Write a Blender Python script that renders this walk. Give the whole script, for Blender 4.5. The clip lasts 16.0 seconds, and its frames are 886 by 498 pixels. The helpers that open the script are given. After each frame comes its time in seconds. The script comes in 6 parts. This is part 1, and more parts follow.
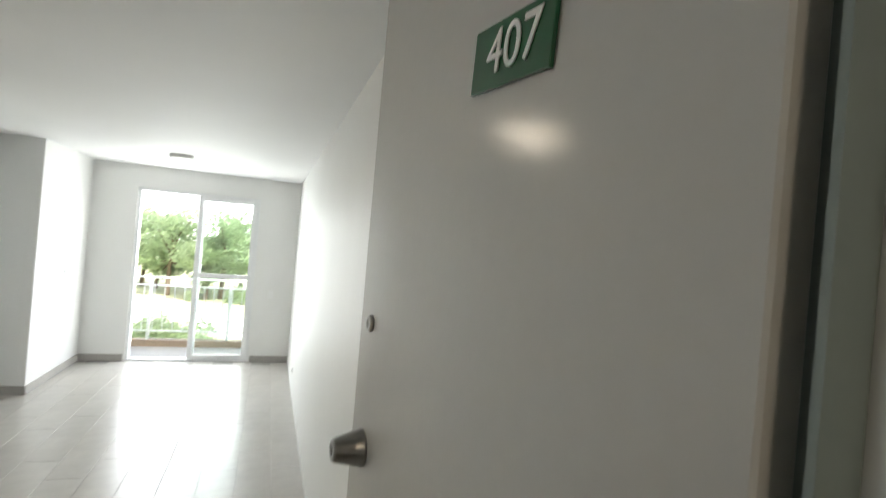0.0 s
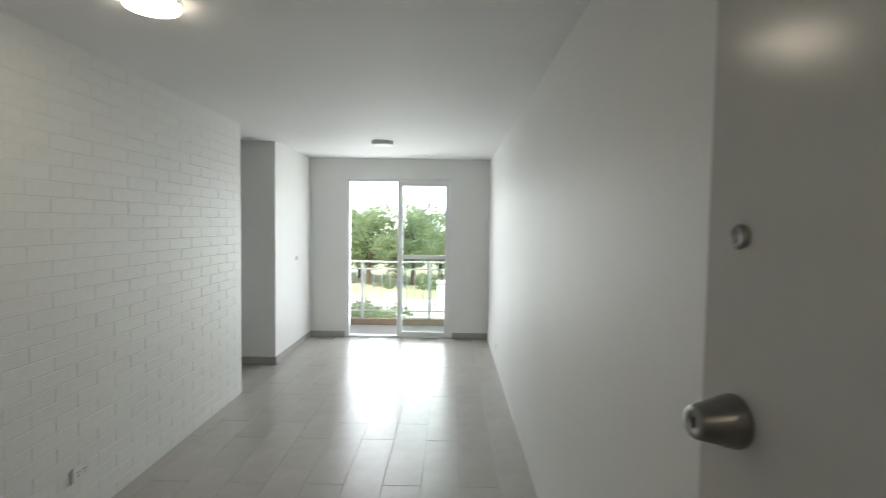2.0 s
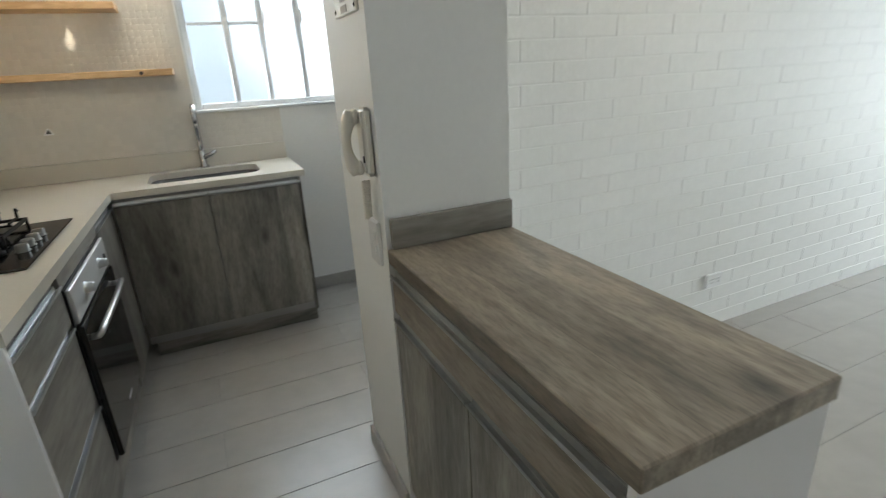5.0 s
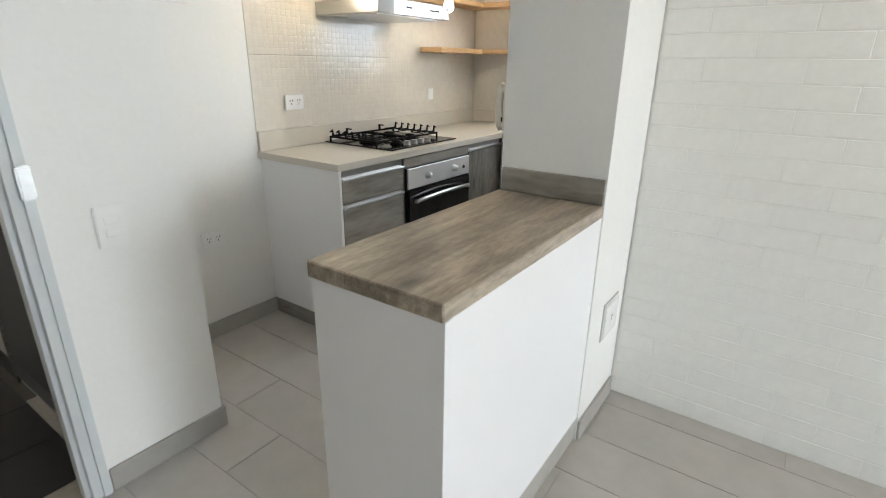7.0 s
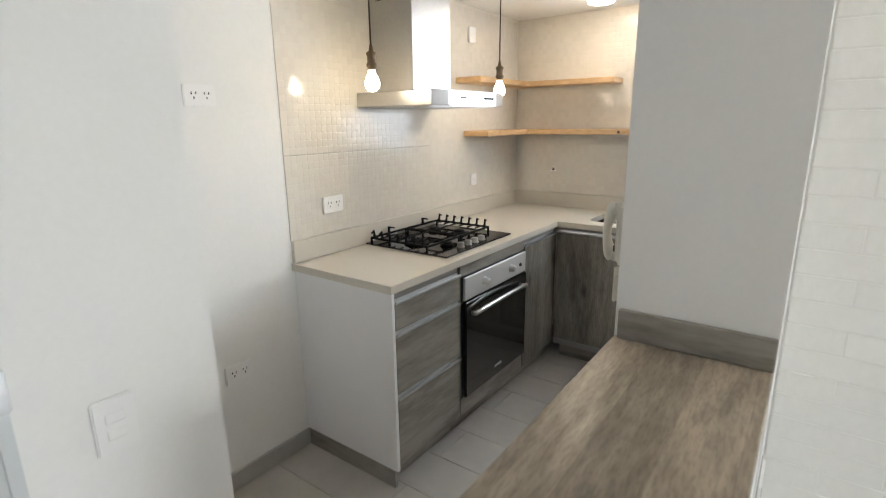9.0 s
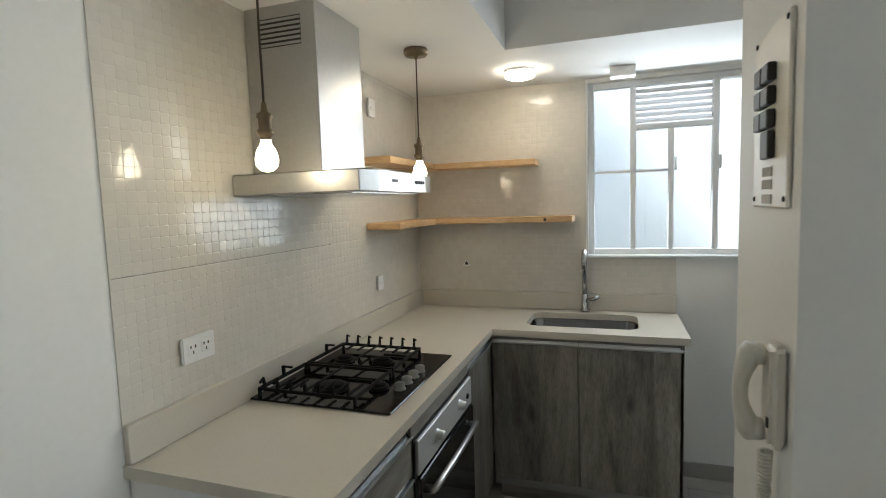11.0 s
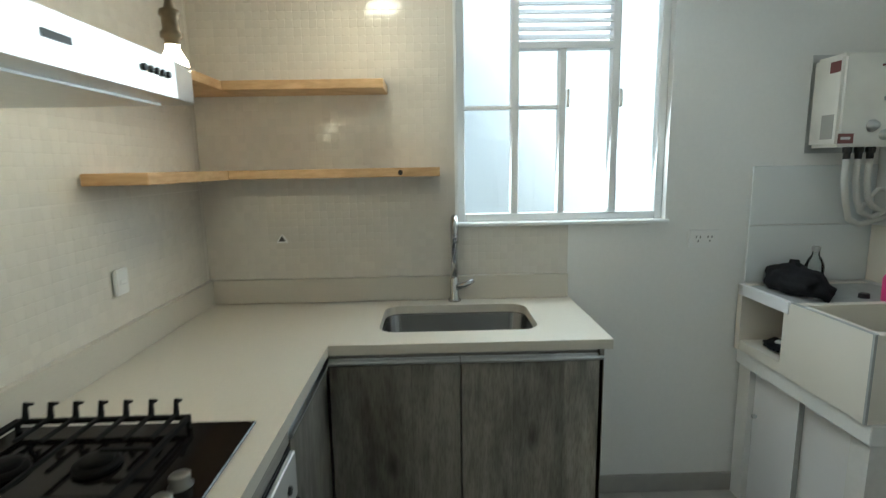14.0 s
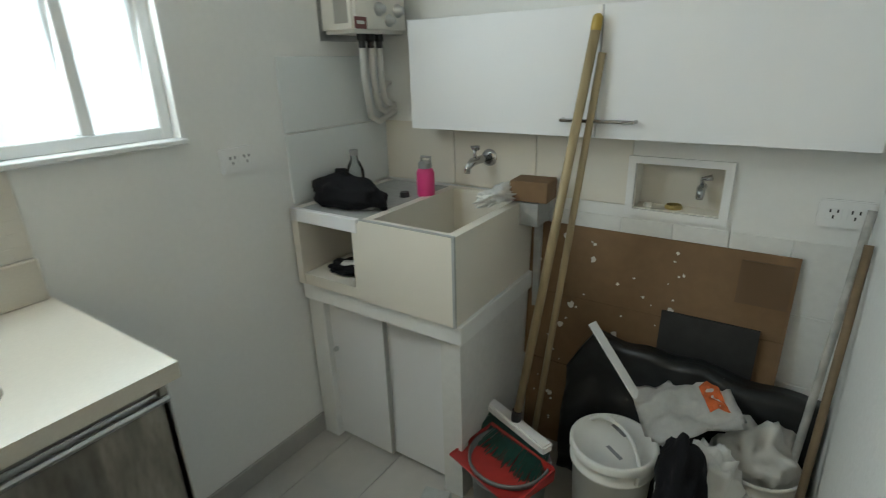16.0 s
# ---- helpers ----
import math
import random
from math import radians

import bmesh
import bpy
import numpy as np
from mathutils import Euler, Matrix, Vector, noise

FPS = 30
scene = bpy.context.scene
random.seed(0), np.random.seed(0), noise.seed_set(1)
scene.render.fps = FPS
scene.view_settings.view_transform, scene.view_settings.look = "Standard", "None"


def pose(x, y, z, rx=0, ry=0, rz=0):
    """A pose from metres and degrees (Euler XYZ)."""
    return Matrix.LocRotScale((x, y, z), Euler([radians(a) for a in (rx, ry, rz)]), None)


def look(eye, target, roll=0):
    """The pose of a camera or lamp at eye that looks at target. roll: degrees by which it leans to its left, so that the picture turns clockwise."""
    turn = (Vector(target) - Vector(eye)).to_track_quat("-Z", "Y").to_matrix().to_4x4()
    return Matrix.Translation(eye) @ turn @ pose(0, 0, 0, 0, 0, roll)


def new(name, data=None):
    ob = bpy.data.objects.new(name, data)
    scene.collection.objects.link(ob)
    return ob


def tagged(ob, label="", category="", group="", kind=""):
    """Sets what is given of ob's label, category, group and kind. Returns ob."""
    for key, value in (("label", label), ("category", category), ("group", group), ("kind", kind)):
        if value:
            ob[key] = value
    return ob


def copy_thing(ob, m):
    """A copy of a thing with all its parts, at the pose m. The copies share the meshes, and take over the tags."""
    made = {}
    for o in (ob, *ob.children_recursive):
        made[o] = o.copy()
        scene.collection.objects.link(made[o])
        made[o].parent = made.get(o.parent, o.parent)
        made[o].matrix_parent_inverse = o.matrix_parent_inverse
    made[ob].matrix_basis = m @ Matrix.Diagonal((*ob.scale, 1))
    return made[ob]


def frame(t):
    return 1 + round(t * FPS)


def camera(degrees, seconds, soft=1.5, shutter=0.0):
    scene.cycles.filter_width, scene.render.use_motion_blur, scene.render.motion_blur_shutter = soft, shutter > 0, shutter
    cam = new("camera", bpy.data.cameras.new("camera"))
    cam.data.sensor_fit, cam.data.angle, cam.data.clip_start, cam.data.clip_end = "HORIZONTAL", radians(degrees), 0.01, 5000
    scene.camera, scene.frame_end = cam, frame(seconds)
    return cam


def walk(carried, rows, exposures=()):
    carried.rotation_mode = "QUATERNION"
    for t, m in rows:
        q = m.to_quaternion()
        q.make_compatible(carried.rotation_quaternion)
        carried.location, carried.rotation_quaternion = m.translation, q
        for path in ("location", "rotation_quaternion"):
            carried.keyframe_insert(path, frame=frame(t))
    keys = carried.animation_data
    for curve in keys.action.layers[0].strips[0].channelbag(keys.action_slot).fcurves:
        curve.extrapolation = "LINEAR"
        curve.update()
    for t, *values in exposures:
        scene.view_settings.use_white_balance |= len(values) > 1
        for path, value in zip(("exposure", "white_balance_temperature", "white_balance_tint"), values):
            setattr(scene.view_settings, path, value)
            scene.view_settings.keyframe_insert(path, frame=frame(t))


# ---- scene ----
cam = camera(82.2, 16.0, soft=1.0, shutter=0.3)
PATH = [
    (0, (2.049, -0.99, 1.702), (2.697, 0.902, 1.705), 4.9),
    (0.5, (2.03, -0.897, 1.774), (2.87, 0.905, 1.992), 3.8),
    (1, (1.992, -0.857, 1.736), (2.871, 0.926, 1.956), 2.1),
    (1.5, (1.914, -0.802, 1.644), (2.345, 1.151, 1.665), 1.3),
    (2, (1.883, -0.691, 1.566), (1.855, 1.306, 1.467), 0.8),
    (2.5, (1.866, -0.553, 1.507), (1.309, 1.36, 1.339), 0.8),
    (3, (1.887, -0.593, 1.475), (0.756, 1.039, 1.233), 0.3),
    (3.5, (1.883, -0.645, 1.434), (0.358, 0.61, 1.119), -0.2),
    (4, (1.867, -0.658, 1.405), (0.18, 0.344, 1.019), -0.7),
    (4.5, (1.805, -0.601, 1.369), (0.113, 0.317, 0.828), -1.0),
    (5, (1.61, -0.378, 1.355), (-0.114, 0.385, 0.69), -3.3),
    (5.2, (1.581, -0.297, 1.374), (-0.264, 0.079, 0.7), -6.5),
    (7.3, (2.027, 0.957, 1.316), (0.54, -0.178, 0.606), 1.4),
    (7.5, (2.045, 0.979, 1.308), (0.593, -0.172, 0.554), 1.8),
    (8, (1.981, 0.837, 1.332), (0.556, -0.325, 0.546), 2.7),
    (8.5, (1.887, 0.59, 1.45), (0.368, -0.568, 0.856), 0.7),
    (9, (1.731, 0.391, 1.497), (0.164, -0.753, 1.009), -0.7),
    (9.5, (1.625, 0.211, 1.537), (-0.066, -0.804, 1.204), -1.6),
    (9.7, (1.593, 0.134, 1.544), (-0.149, -0.797, 1.232), -1.3),
    (11.8, (1.107, -0.343, 1.437), (-0.795, -0.941, 1.28), -2.0),
    (12, (1.085, -0.327, 1.399), (-0.806, -0.949, 1.2), -0.5),
    (12.5, (1.02, -0.314, 1.31), (-0.809, -0.916, 0.771), -0.3),
    (13, (0.835, -0.392, 1.277), (-1.057, -0.676, 0.693), 0.3),
    (13.5, (0.566, -0.491, 1.361), (-1.353, -0.622, 0.815), -0.7),
    (14, (0.382, -0.498, 1.442), (-1.592, -0.459, 1.118), -1.0),
    (14.5, (0.171, -0.479, 1.461), (-1.783, -0.132, 1.213), -2.0),
    (15, (-0.016, -0.475, 1.438), (-1.697, 0.563, 1.122), -0.9),
    (15.5, (-0.135, -0.458, 1.382), (-1.483, 0.901, 0.803), -2.0),
    (16, (-0.281, -0.323, 1.388), (-1.336, 1.229, 0.697), -1.7),
]
walk(cam, [(t, look(eye, target, roll)) for t, eye, target, roll in PATH],
     [(0, 1.68, 6400, 9), (0.6, 1.66, 6400, 9), (1.0, 1.5, 6400, 9), (1.5, 1.15, 6350, 9), (2.0, 0.92, 6300, 9), (3.0, 0.85, 6200, 9), (4.0, 1.36, 6050, 9), (5.0, 1.8, 5950, 7), (7.3, 2.28, 6150, 12), (9.0, 2.22, 6200, 13), (9.7, 2.1, 6200, 13), (11.8, 1.22, 6000, 3), (12.5, 1.74, 5950, 1), (13.5, 1.72, 5850, -2), (14.5, 1.38, 5800, -1), (15.3, 1.42, 5850, -3), (16, 1.55, 6100, 0)])


# ---- light ----
world = bpy.data.worlds.new("sky")
scene.world = world
world.use_nodes = True
wn = world.node_tree
bg = wn.nodes["Background"]
sky = wn.nodes.new("ShaderNodeTexSky")
sky.sky_type = "NISHITA"
sky.sun_disc = False
sky.sun_elevation, sky.sun_rotation = radians(58), radians(200)
sky.dust_density, sky.air_density = 4.0, 1.2
wn.links.new(sky.outputs[0], bg.inputs[0])
bg.inputs[1].default_value = 0.15
sun = new("sun", bpy.data.lights.new("sun", "SUN"))
sun.data.energy, sun.data.angle, sun.data.color = 5.0, radians(10), (1.0, 0.96, 0.9)
sun.matrix_world = look((0, 0, 30), (-6, 17, 0))


def area(name, m, sx, sy, watts, color):
    lamp = new(name, bpy.data.lights.new(name, "AREA"))
    lamp.data.shape, lamp.data.size, lamp.data.size_y = "RECTANGLE", sx, sy
    lamp.data.energy, lamp.data.color = watts, color
    lamp.matrix_world = m
    return lamp


def bulb(name, place, watts, color, radius):
    lamp = new(name, bpy.data.lights.new(name, "POINT"))
    lamp.data.energy, lamp.data.color, lamp.data.shadow_soft_size = watts, color, radius
    lamp.location = place
    return lamp


def disc_light(name, place, width, watts, color):
    """A round lamp that shines down out of a flush diffuser."""
    lamp = area(name, pose(*place), width, width, watts, color)
    lamp.data.shape = "DISK"
    return lamp


# sky light in the balcony opening, the kitchen window and the top of its light well
area("balcony_skylight", look((1.15, 6.33, 1.15), (1.15, 0, 0.7)), 1.35, 1.95, 22, (0.97, 0.99, 1.0))
area("window_skylight", look((-1.662, 0.03, 1.68), (0, 0.03, 1.4)), 0.78, 0.86, 4.0, (0.92, 0.97, 1.0))
area("well_skylight", look((-2.35, 0, 4.55), (-2.35, 0.001, 0)), 1.0, 3.0, 13, (0.93, 0.97, 1.0))
# lamps that are switched on
disc_light("living_lamp_light", (0.70, 1.33, 2.380), 0.19, 0.30, (1.0, 0.86, 0.70))
disc_light("sink_lamp_light", (-1.29, -0.70, 2.118), 0.13, 0.13, (1.0, 0.84, 0.64))
bulb("pendant_light", (0.105, -1.15, 1.655), 0.13, (1.0, 0.78, 0.52), 0.02)
bulb("pendant_light", (-0.768, -1.044, 1.655), 0.13, (1.0, 0.78, 0.52), 0.02)
# unseen warm fill, added to brighten the landing and the door leaf
area("landing_light", look((2.3, -1.9, 2.39), (2.3, -1.899, 0)), 0.3, 0.3, 1.6, (1.0, 0.82, 0.6))

# ---- materials ----


def material(name, color, rough=0.5, metal=0.0, grain=0.0, scale=40.0, bump=0.0, bump_scale=120.0, stain=0.0, stain_scale=1.5,
             spec=0.5, vary=0.0, coat=0.0):
    """A surface with colour grain, slow stains, fine relief and a shade that differs from object to object."""
    m = bpy.data.materials.new(name)
    m.use_nodes = True
    t = m.node_tree
    b = t.nodes["Principled BSDF"]
    b.inputs["Roughness"].default_value, b.inputs["Metallic"].default_value = rough, metal
    b.inputs["Specular IOR Level"].default_value, b.inputs["Coat Weight"].default_value = spec, coat
    co = t.nodes.new("ShaderNodeTexCoord")
    val = t.nodes.new("ShaderNodeValue")
    val.outputs[0].default_value = 1.0
    out = val.outputs[0]

    def wobble(src, size, amount, detail):
        n = t.nodes.new("ShaderNodeTexNoise")
        n.inputs["Scale"].default_value, n.inputs["Detail"].default_value = size, detail
        t.links.new(co.outputs["Object"], n.inputs["Vector"])
        r = t.nodes.new("ShaderNodeMapRange")
        r.inputs["From Min"].default_value, r.inputs["From Max"].default_value = 0.3, 0.7
        r.inputs["To Min"].default_value, r.inputs["To Max"].default_value = 1 - amount, 1 + amount
        t.links.new(n.outputs["Fac"], r.inputs["Value"])
        k = t.nodes.new("ShaderNodeMath")
        k.operation = "MULTIPLY"
        t.links.new(src, k.inputs[0]), t.links.new(r.outputs[0], k.inputs[1])
        return k.outputs[0]

    if grain:
        out = wobble(out, scale, grain, 4)
    if stain:
        out = wobble(out, stain_scale, stain, 5)
    if vary:
        oi = t.nodes.new("ShaderNodeObjectInfo")
        r = t.nodes.new("ShaderNodeMapRange")
        r.inputs["To Min"].default_value, r.inputs["To Max"].default_value = 1 - vary, 1 + vary
        k = t.nodes.new("ShaderNodeMath")
        k.operation = "MULTIPLY"
        t.links.new(oi.outputs["Random"], r.inputs["Value"])
        t.links.new(out, k.inputs[0]), t.links.new(r.outputs[0], k.inputs[1])
        out = k.outputs[0]
    mul = t.nodes.new("ShaderNodeVectorMath")
    mul.operation = "SCALE"
    mul.inputs[0].default_value = color
    t.links.new(out, mul.inputs["Scale"])
    t.links.new(mul.outputs[0], b.inputs["Base Color"])
    if bump:
        n = t.nodes.new("ShaderNodeTexNoise")
        n.inputs["Scale"].default_value, n.inputs["Detail"].default_value = bump_scale, 5
        t.links.new(co.outputs["Object"], n.inputs["Vector"])
        p = t.nodes.new("ShaderNodeBump")
        p.inputs["Strength"].default_value, p.inputs["Distance"].default_value = bump, 0.004
        t.links.new(n.outputs["Fac"], p.inputs["Height"])
        t.links.new(p.outputs[0], b.inputs["Normal"])
    return m


def wood(name, dark, light, stretch, rough=0.45, knots=True, ring=9.0, bump=0.15, plank=0.0, plank_axis=0, knot_axes=(0, 2)):
    """Grained board. stretch: scale of the pattern along x, y, z (small along the grain)."""
    m = bpy.data.materials.new(name)
    m.use_nodes = True
    t = m.node_tree
    b = t.nodes["Principled BSDF"]
    b.inputs["Roughness"].default_value = rough
    co = t.nodes.new("ShaderNodeTexCoord")
    oi = t.nodes.new("ShaderNodeObjectInfo")
    off = t.nodes.new("ShaderNodeVectorMath")
    off.operation = "MULTIPLY_ADD"
    off.inputs[1].default_value = (7, 7, 7)
    t.links.new(oi.outputs["Random"], off.inputs[0]), t.links.new(co.outputs["Object"], off.inputs[2])
    mp = t.nodes.new("ShaderNodeMapping")
    mp.inputs["Scale"].default_value = stretch
    t.links.new(off.outputs[0], mp.inputs["Vector"])
    n1 = t.nodes.new("ShaderNodeTexNoise")
    n1.inputs["Scale"].default_value, n1.inputs["Detail"].default_value, n1.inputs["Distortion"].default_value = ring, 6, 0.9
    n2 = t.nodes.new("ShaderNodeTexNoise")
    n2.inputs["Scale"].default_value, n2.inputs["Detail"].default_value = ring * 6, 4
    n3 = t.nodes.new("ShaderNodeTexNoise")
    n3.inputs["Scale"].default_value, n3.inputs["Detail"].default_value = 6.0, 3
    t.links.new(mp.outputs[0], n1.inputs["Vector"]), t.links.new(mp.outputs[0], n2.inputs["Vector"])
    t.links.new(off.outputs[0], n3.inputs["Vector"])
    a = t.nodes.new("ShaderNodeMath")
    a.operation = "MULTIPLY_ADD"
    a.inputs[1].default_value = 0.45
    t.links.new(n2.outputs["Fac"], a.inputs[0]), t.links.new(n1.outputs["Fac"], a.inputs[2])
    a2 = t.nodes.new("ShaderNodeMath")
    a2.operation = "MULTIPLY_ADD"
    a2.inputs[1].default_value = 0.15
    t.links.new(n3.outputs["Fac"], a2.inputs[0]), t.links.new(a.outputs[0], a2.inputs[2])
    ramp = t.nodes.new("ShaderNodeValToRGB")
    ramp.color_ramp.elements[0].position, ramp.color_ramp.elements[0].color = 0.54, (*dark, 1)
    ramp.color_ramp.elements[1].position, ramp.color_ramp.elements[1].color = 0.92, (*light, 1)
    t.links.new(a2.outputs[0], ramp.inputs[0])
    col = ramp.outputs[0]
    if knots:
        v = t.nodes.new("ShaderNodeTexVoronoi")
        v.voronoi_dimensions = "2D"
        v.inputs["Scale"].default_value = 3.0
        sp = t.nodes.new("ShaderNodeSeparateXYZ")
        cb = t.nodes.new("ShaderNodeCombineXYZ")
        bend = t.nodes.new("ShaderNodeMapping")
        bend.inputs["Scale"].default_value = tuple(0.45 if k < 0.5 else 1.0 for k in stretch)
        t.links.new(off.outputs[0], bend.inputs["Vector"])
        t.links.new(bend.outputs[0], sp.inputs[0]), t.links.new(cb.outputs[0], v.inputs["Vector"])
        t.links.new(sp.outputs[knot_axes[0]], cb.inputs[0]), t.links.new(sp.outputs[knot_axes[1]], cb.inputs[1])
        r = t.nodes.new("ShaderNodeMapRange")
        r.inputs["From Min"].default_value, r.inputs["From Max"].default_value = 0.012, 0.085
        r.inputs["To Min"].default_value, r.inputs["To Max"].default_value = 0.38, 1.0
        t.links.new(v.outputs["Distance"], r.inputs["Value"])
        mx = t.nodes.new("ShaderNodeVectorMath")
        mx.operation = "SCALE"
        t.links.new(col, mx.inputs[0]), t.links.new(r.outputs[0], mx.inputs["Scale"])
        col = mx.outputs[0]
    if plank:
        sx_ = t.nodes.new("ShaderNodeSeparateXYZ")
        t.links.new(co.outputs["Object"], sx_.inputs[0])
        dv = t.nodes.new("ShaderNodeMath")
        dv.operation = "DIVIDE"
        dv.inputs[1].default_value = plank
        t.links.new(sx_.outputs[plank_axis], dv.inputs[0])
        fl = t.nodes.new("ShaderNodeMath")
        fl.operation = "FLOOR"
        t.links.new(dv.outputs[0], fl.inputs[0])
        wnz = t.nodes.new("ShaderNodeTexWhiteNoise")
        wnz.noise_dimensions = "1D"
        t.links.new(fl.outputs[0], wnz.inputs["W"])
        rr = t.nodes.new("ShaderNodeMapRange")
        rr.inputs["To Min"].default_value, rr.inputs["To Max"].default_value = 0.78, 1.15
        t.links.new(wnz.outputs["Value"], rr.inputs["Value"])
        mz = t.nodes.new("ShaderNodeVectorMath")
        mz.operation = "SCALE"
        t.links.new(col, mz.inputs[0]), t.links.new(rr.outputs[0], mz.inputs["Scale"])
        col = mz.outputs[0]
        fc = t.nodes.new("ShaderNodeMath")
        fc.operation = "FRACT"
        t.links.new(dv.outputs[0], fc.inputs[0])
        seam = t.nodes.new("ShaderNodeMapRange")
        seam.inputs["From Min"].default_value, seam.inputs["From Max"].default_value = 0.0, 0.022
        seam.inputs["To Min"].default_value, seam.inputs["To Max"].default_value = 0.72, 1.0
        t.links.new(fc.outputs[0], seam.inputs["Value"])
        lined = t.nodes.new("ShaderNodeVectorMath")
        lined.operation = "SCALE"
        t.links.new(col, lined.inputs[0]), t.links.new(seam.outputs[0], lined.inputs["Scale"])
        col = lined.outputs[0]
    # growth rings seen as pale and dark flames, and short dark pores along the grain
    if knots:
        wv = t.nodes.new("ShaderNodeTexNoise")
        wv.inputs["Scale"].default_value, wv.inputs["Detail"].default_value, wv.inputs["Distortion"].default_value = ring * 0.35, 2, 0.6
        t.links.new(mp.outputs[0], wv.inputs["Vector"])
        saw = t.nodes.new("ShaderNodeMath")
        saw.operation = "MULTIPLY"
        saw.inputs[1].default_value = 95.0
        sn = t.nodes.new("ShaderNodeMath")
        sn.operation = "SINE"
        t.links.new(wv.outputs["Fac"], saw.inputs[0]), t.links.new(saw.outputs[0], sn.inputs[0])
        rg1 = t.nodes.new("ShaderNodeMapRange")
        rg1.inputs["From Min"].default_value, rg1.inputs["From Max"].default_value = -1.0, 1.0
        rg1.inputs["To Min"].default_value, rg1.inputs["To Max"].default_value = 0.91, 1.07
        t.links.new(sn.outputs[0], rg1.inputs["Value"])
        pores = t.nodes.new("ShaderNodeTexNoise")
        pores.inputs["Scale"].default_value, pores.inputs["Detail"].default_value = ring * 16, 3
        t.links.new(mp.outputs[0], pores.inputs["Vector"])
        rg2 = t.nodes.new("ShaderNodeMapRange")
        rg2.inputs["From Min"].default_value, rg2.inputs["From Max"].default_value = 0.36, 0.56
        rg2.inputs["To Min"].default_value, rg2.inputs["To Max"].default_value = 0.80, 1.04
        t.links.new(pores.outputs["Fac"], rg2.inputs["Value"])
        both = t.nodes.new("ShaderNodeMath")
        both.operation = "MULTIPLY"
        t.links.new(rg1.outputs[0], both.inputs[0]), t.links.new(rg2.outputs[0], both.inputs[1])
        figure = t.nodes.new("ShaderNodeVectorMath")
        figure.operation = "SCALE"
        t.links.new(col, figure.inputs[0]), t.links.new(both.outputs[0], figure.inputs["Scale"])
        col = figure.outputs[0]
    t.links.new(col, b.inputs["Base Color"])
    p = t.nodes.new("ShaderNodeBump")
    p.inputs["Strength"].default_value, p.inputs["Distance"].default_value = bump, 0.003
    t.links.new(a.outputs[0], p.inputs["Height"]), t.links.new(p.outputs[0], b.inputs["Normal"])
    return m


def glass(name, tint=(1, 1, 1), rough=0.0):
    """Thin pane: mostly clear, with a real reflection."""
    m = bpy.data.materials.new(name)
    m.use_nodes = True
    t = m.node_tree
    t.nodes.remove(t.nodes["Principled BSDF"])
    tr, gl, mix, fr = (t.nodes.new("ShaderNodeBsdf" + "Transparent"), t.nodes.new("ShaderNodeBsdfGlossy"),
                       t.nodes.new("ShaderNodeMixShader"), t.nodes.new("ShaderNodeFresnel"))
    tr.inputs[0].default_value = (*tint, 1)
    gl.inputs["Roughness"].default_value = rough
    fr.inputs[0].default_value = 1.4
    t.links.new(fr.outputs[0], mix.inputs[0]), t.links.new(tr.outputs[0], mix.inputs[1]), t.links.new(gl.outputs[0], mix.inputs[2])
    t.links.new(mix.outputs[0], t.nodes["Material Output"].inputs[0])
    return m


def glow(name, color, strength):
    m = bpy.data.materials.new(name)
    m.use_nodes = True
    b = m.node_tree.nodes["Principled BSDF"]
    b.inputs["Base Color"].default_value = (*color, 1)
    b.inputs["Emission Color"].default_value, b.inputs["Emission Strength"].default_value = (*color, 1), strength
    return m


WALL = material("white_wall_paint", (0.80, 0.80, 0.78), 0.55, grain=0.012, scale=60, bump=0.10, bump_scale=45, stain=0.018, stain_scale=1.2)
CEIL = material("white_ceiling_paint", (0.80, 0.80, 0.79), 0.7, stain=0.015, bump=0.05, bump_scale=30)
WELL = material("light_well_paint", (0.78, 0.81, 0.84), 0.7, stain=0.05, bump=0.1, bump_scale=20)
BRICK = material("white_painted_brick", (0.81, 0.81, 0.78), 0.5, grain=0.02, scale=30, bump=0.28, bump_scale=55, stain=0.012, vary=0.012)
MORTAR = material("white_painted_mortar", (0.80, 0.80, 0.77), 0.6, grain=0.02, scale=50, bump=0.2, bump_scale=90)
TILE = material("grey_wood_look_floor_tile", (0.435, 0.415, 0.38), 0.30, grain=0.05, scale=9, stain=0.05, stain_scale=2.2, bump=0.03, bump_scale=60, vary=0.035)
GROUT = material("floor_grout", (0.385, 0.37, 0.345), 0.8, grain=0.06, scale=80)
BASE = material("grey_ceramic_baseboard", (0.38, 0.365, 0.34), 0.4, grain=0.05, scale=20, stain=0.04)
LINE_WOOD = wood("grey_wood_laminate_upright", (0.105, 0.098, 0.083), (0.275, 0.258, 0.225), (1.0, 1.0, 0.18), plank=0.16)
TOP_WOOD = wood("grey_wood_laminate_lengthwise", (0.165, 0.139, 0.107), (0.40, 0.34, 0.265), (0.2, 1.0, 1.0), rough=0.32, plank=0.118, plank_axis=1, knot_axes=(0, 1))
SHELF_WOOD = wood("pine_shelf_wood", (0.42, 0.25, 0.11), (0.66, 0.45, 0.24), (0.6, 0.6, 3.0), rough=0.5, knots=False, ring=5)
QUARTZ = material("cream_quartz", (0.585, 0.55, 0.48), 0.3, grain=0.03, scale=200, stain=0.01)
MELA = material("white_melamine", (0.82, 0.82, 0.83), 0.4, stain=0.01)
ALU = material("brushed_aluminium", (0.55, 0.56, 0.56), 0.35, metal=1.0, grain=0.04, scale=60)
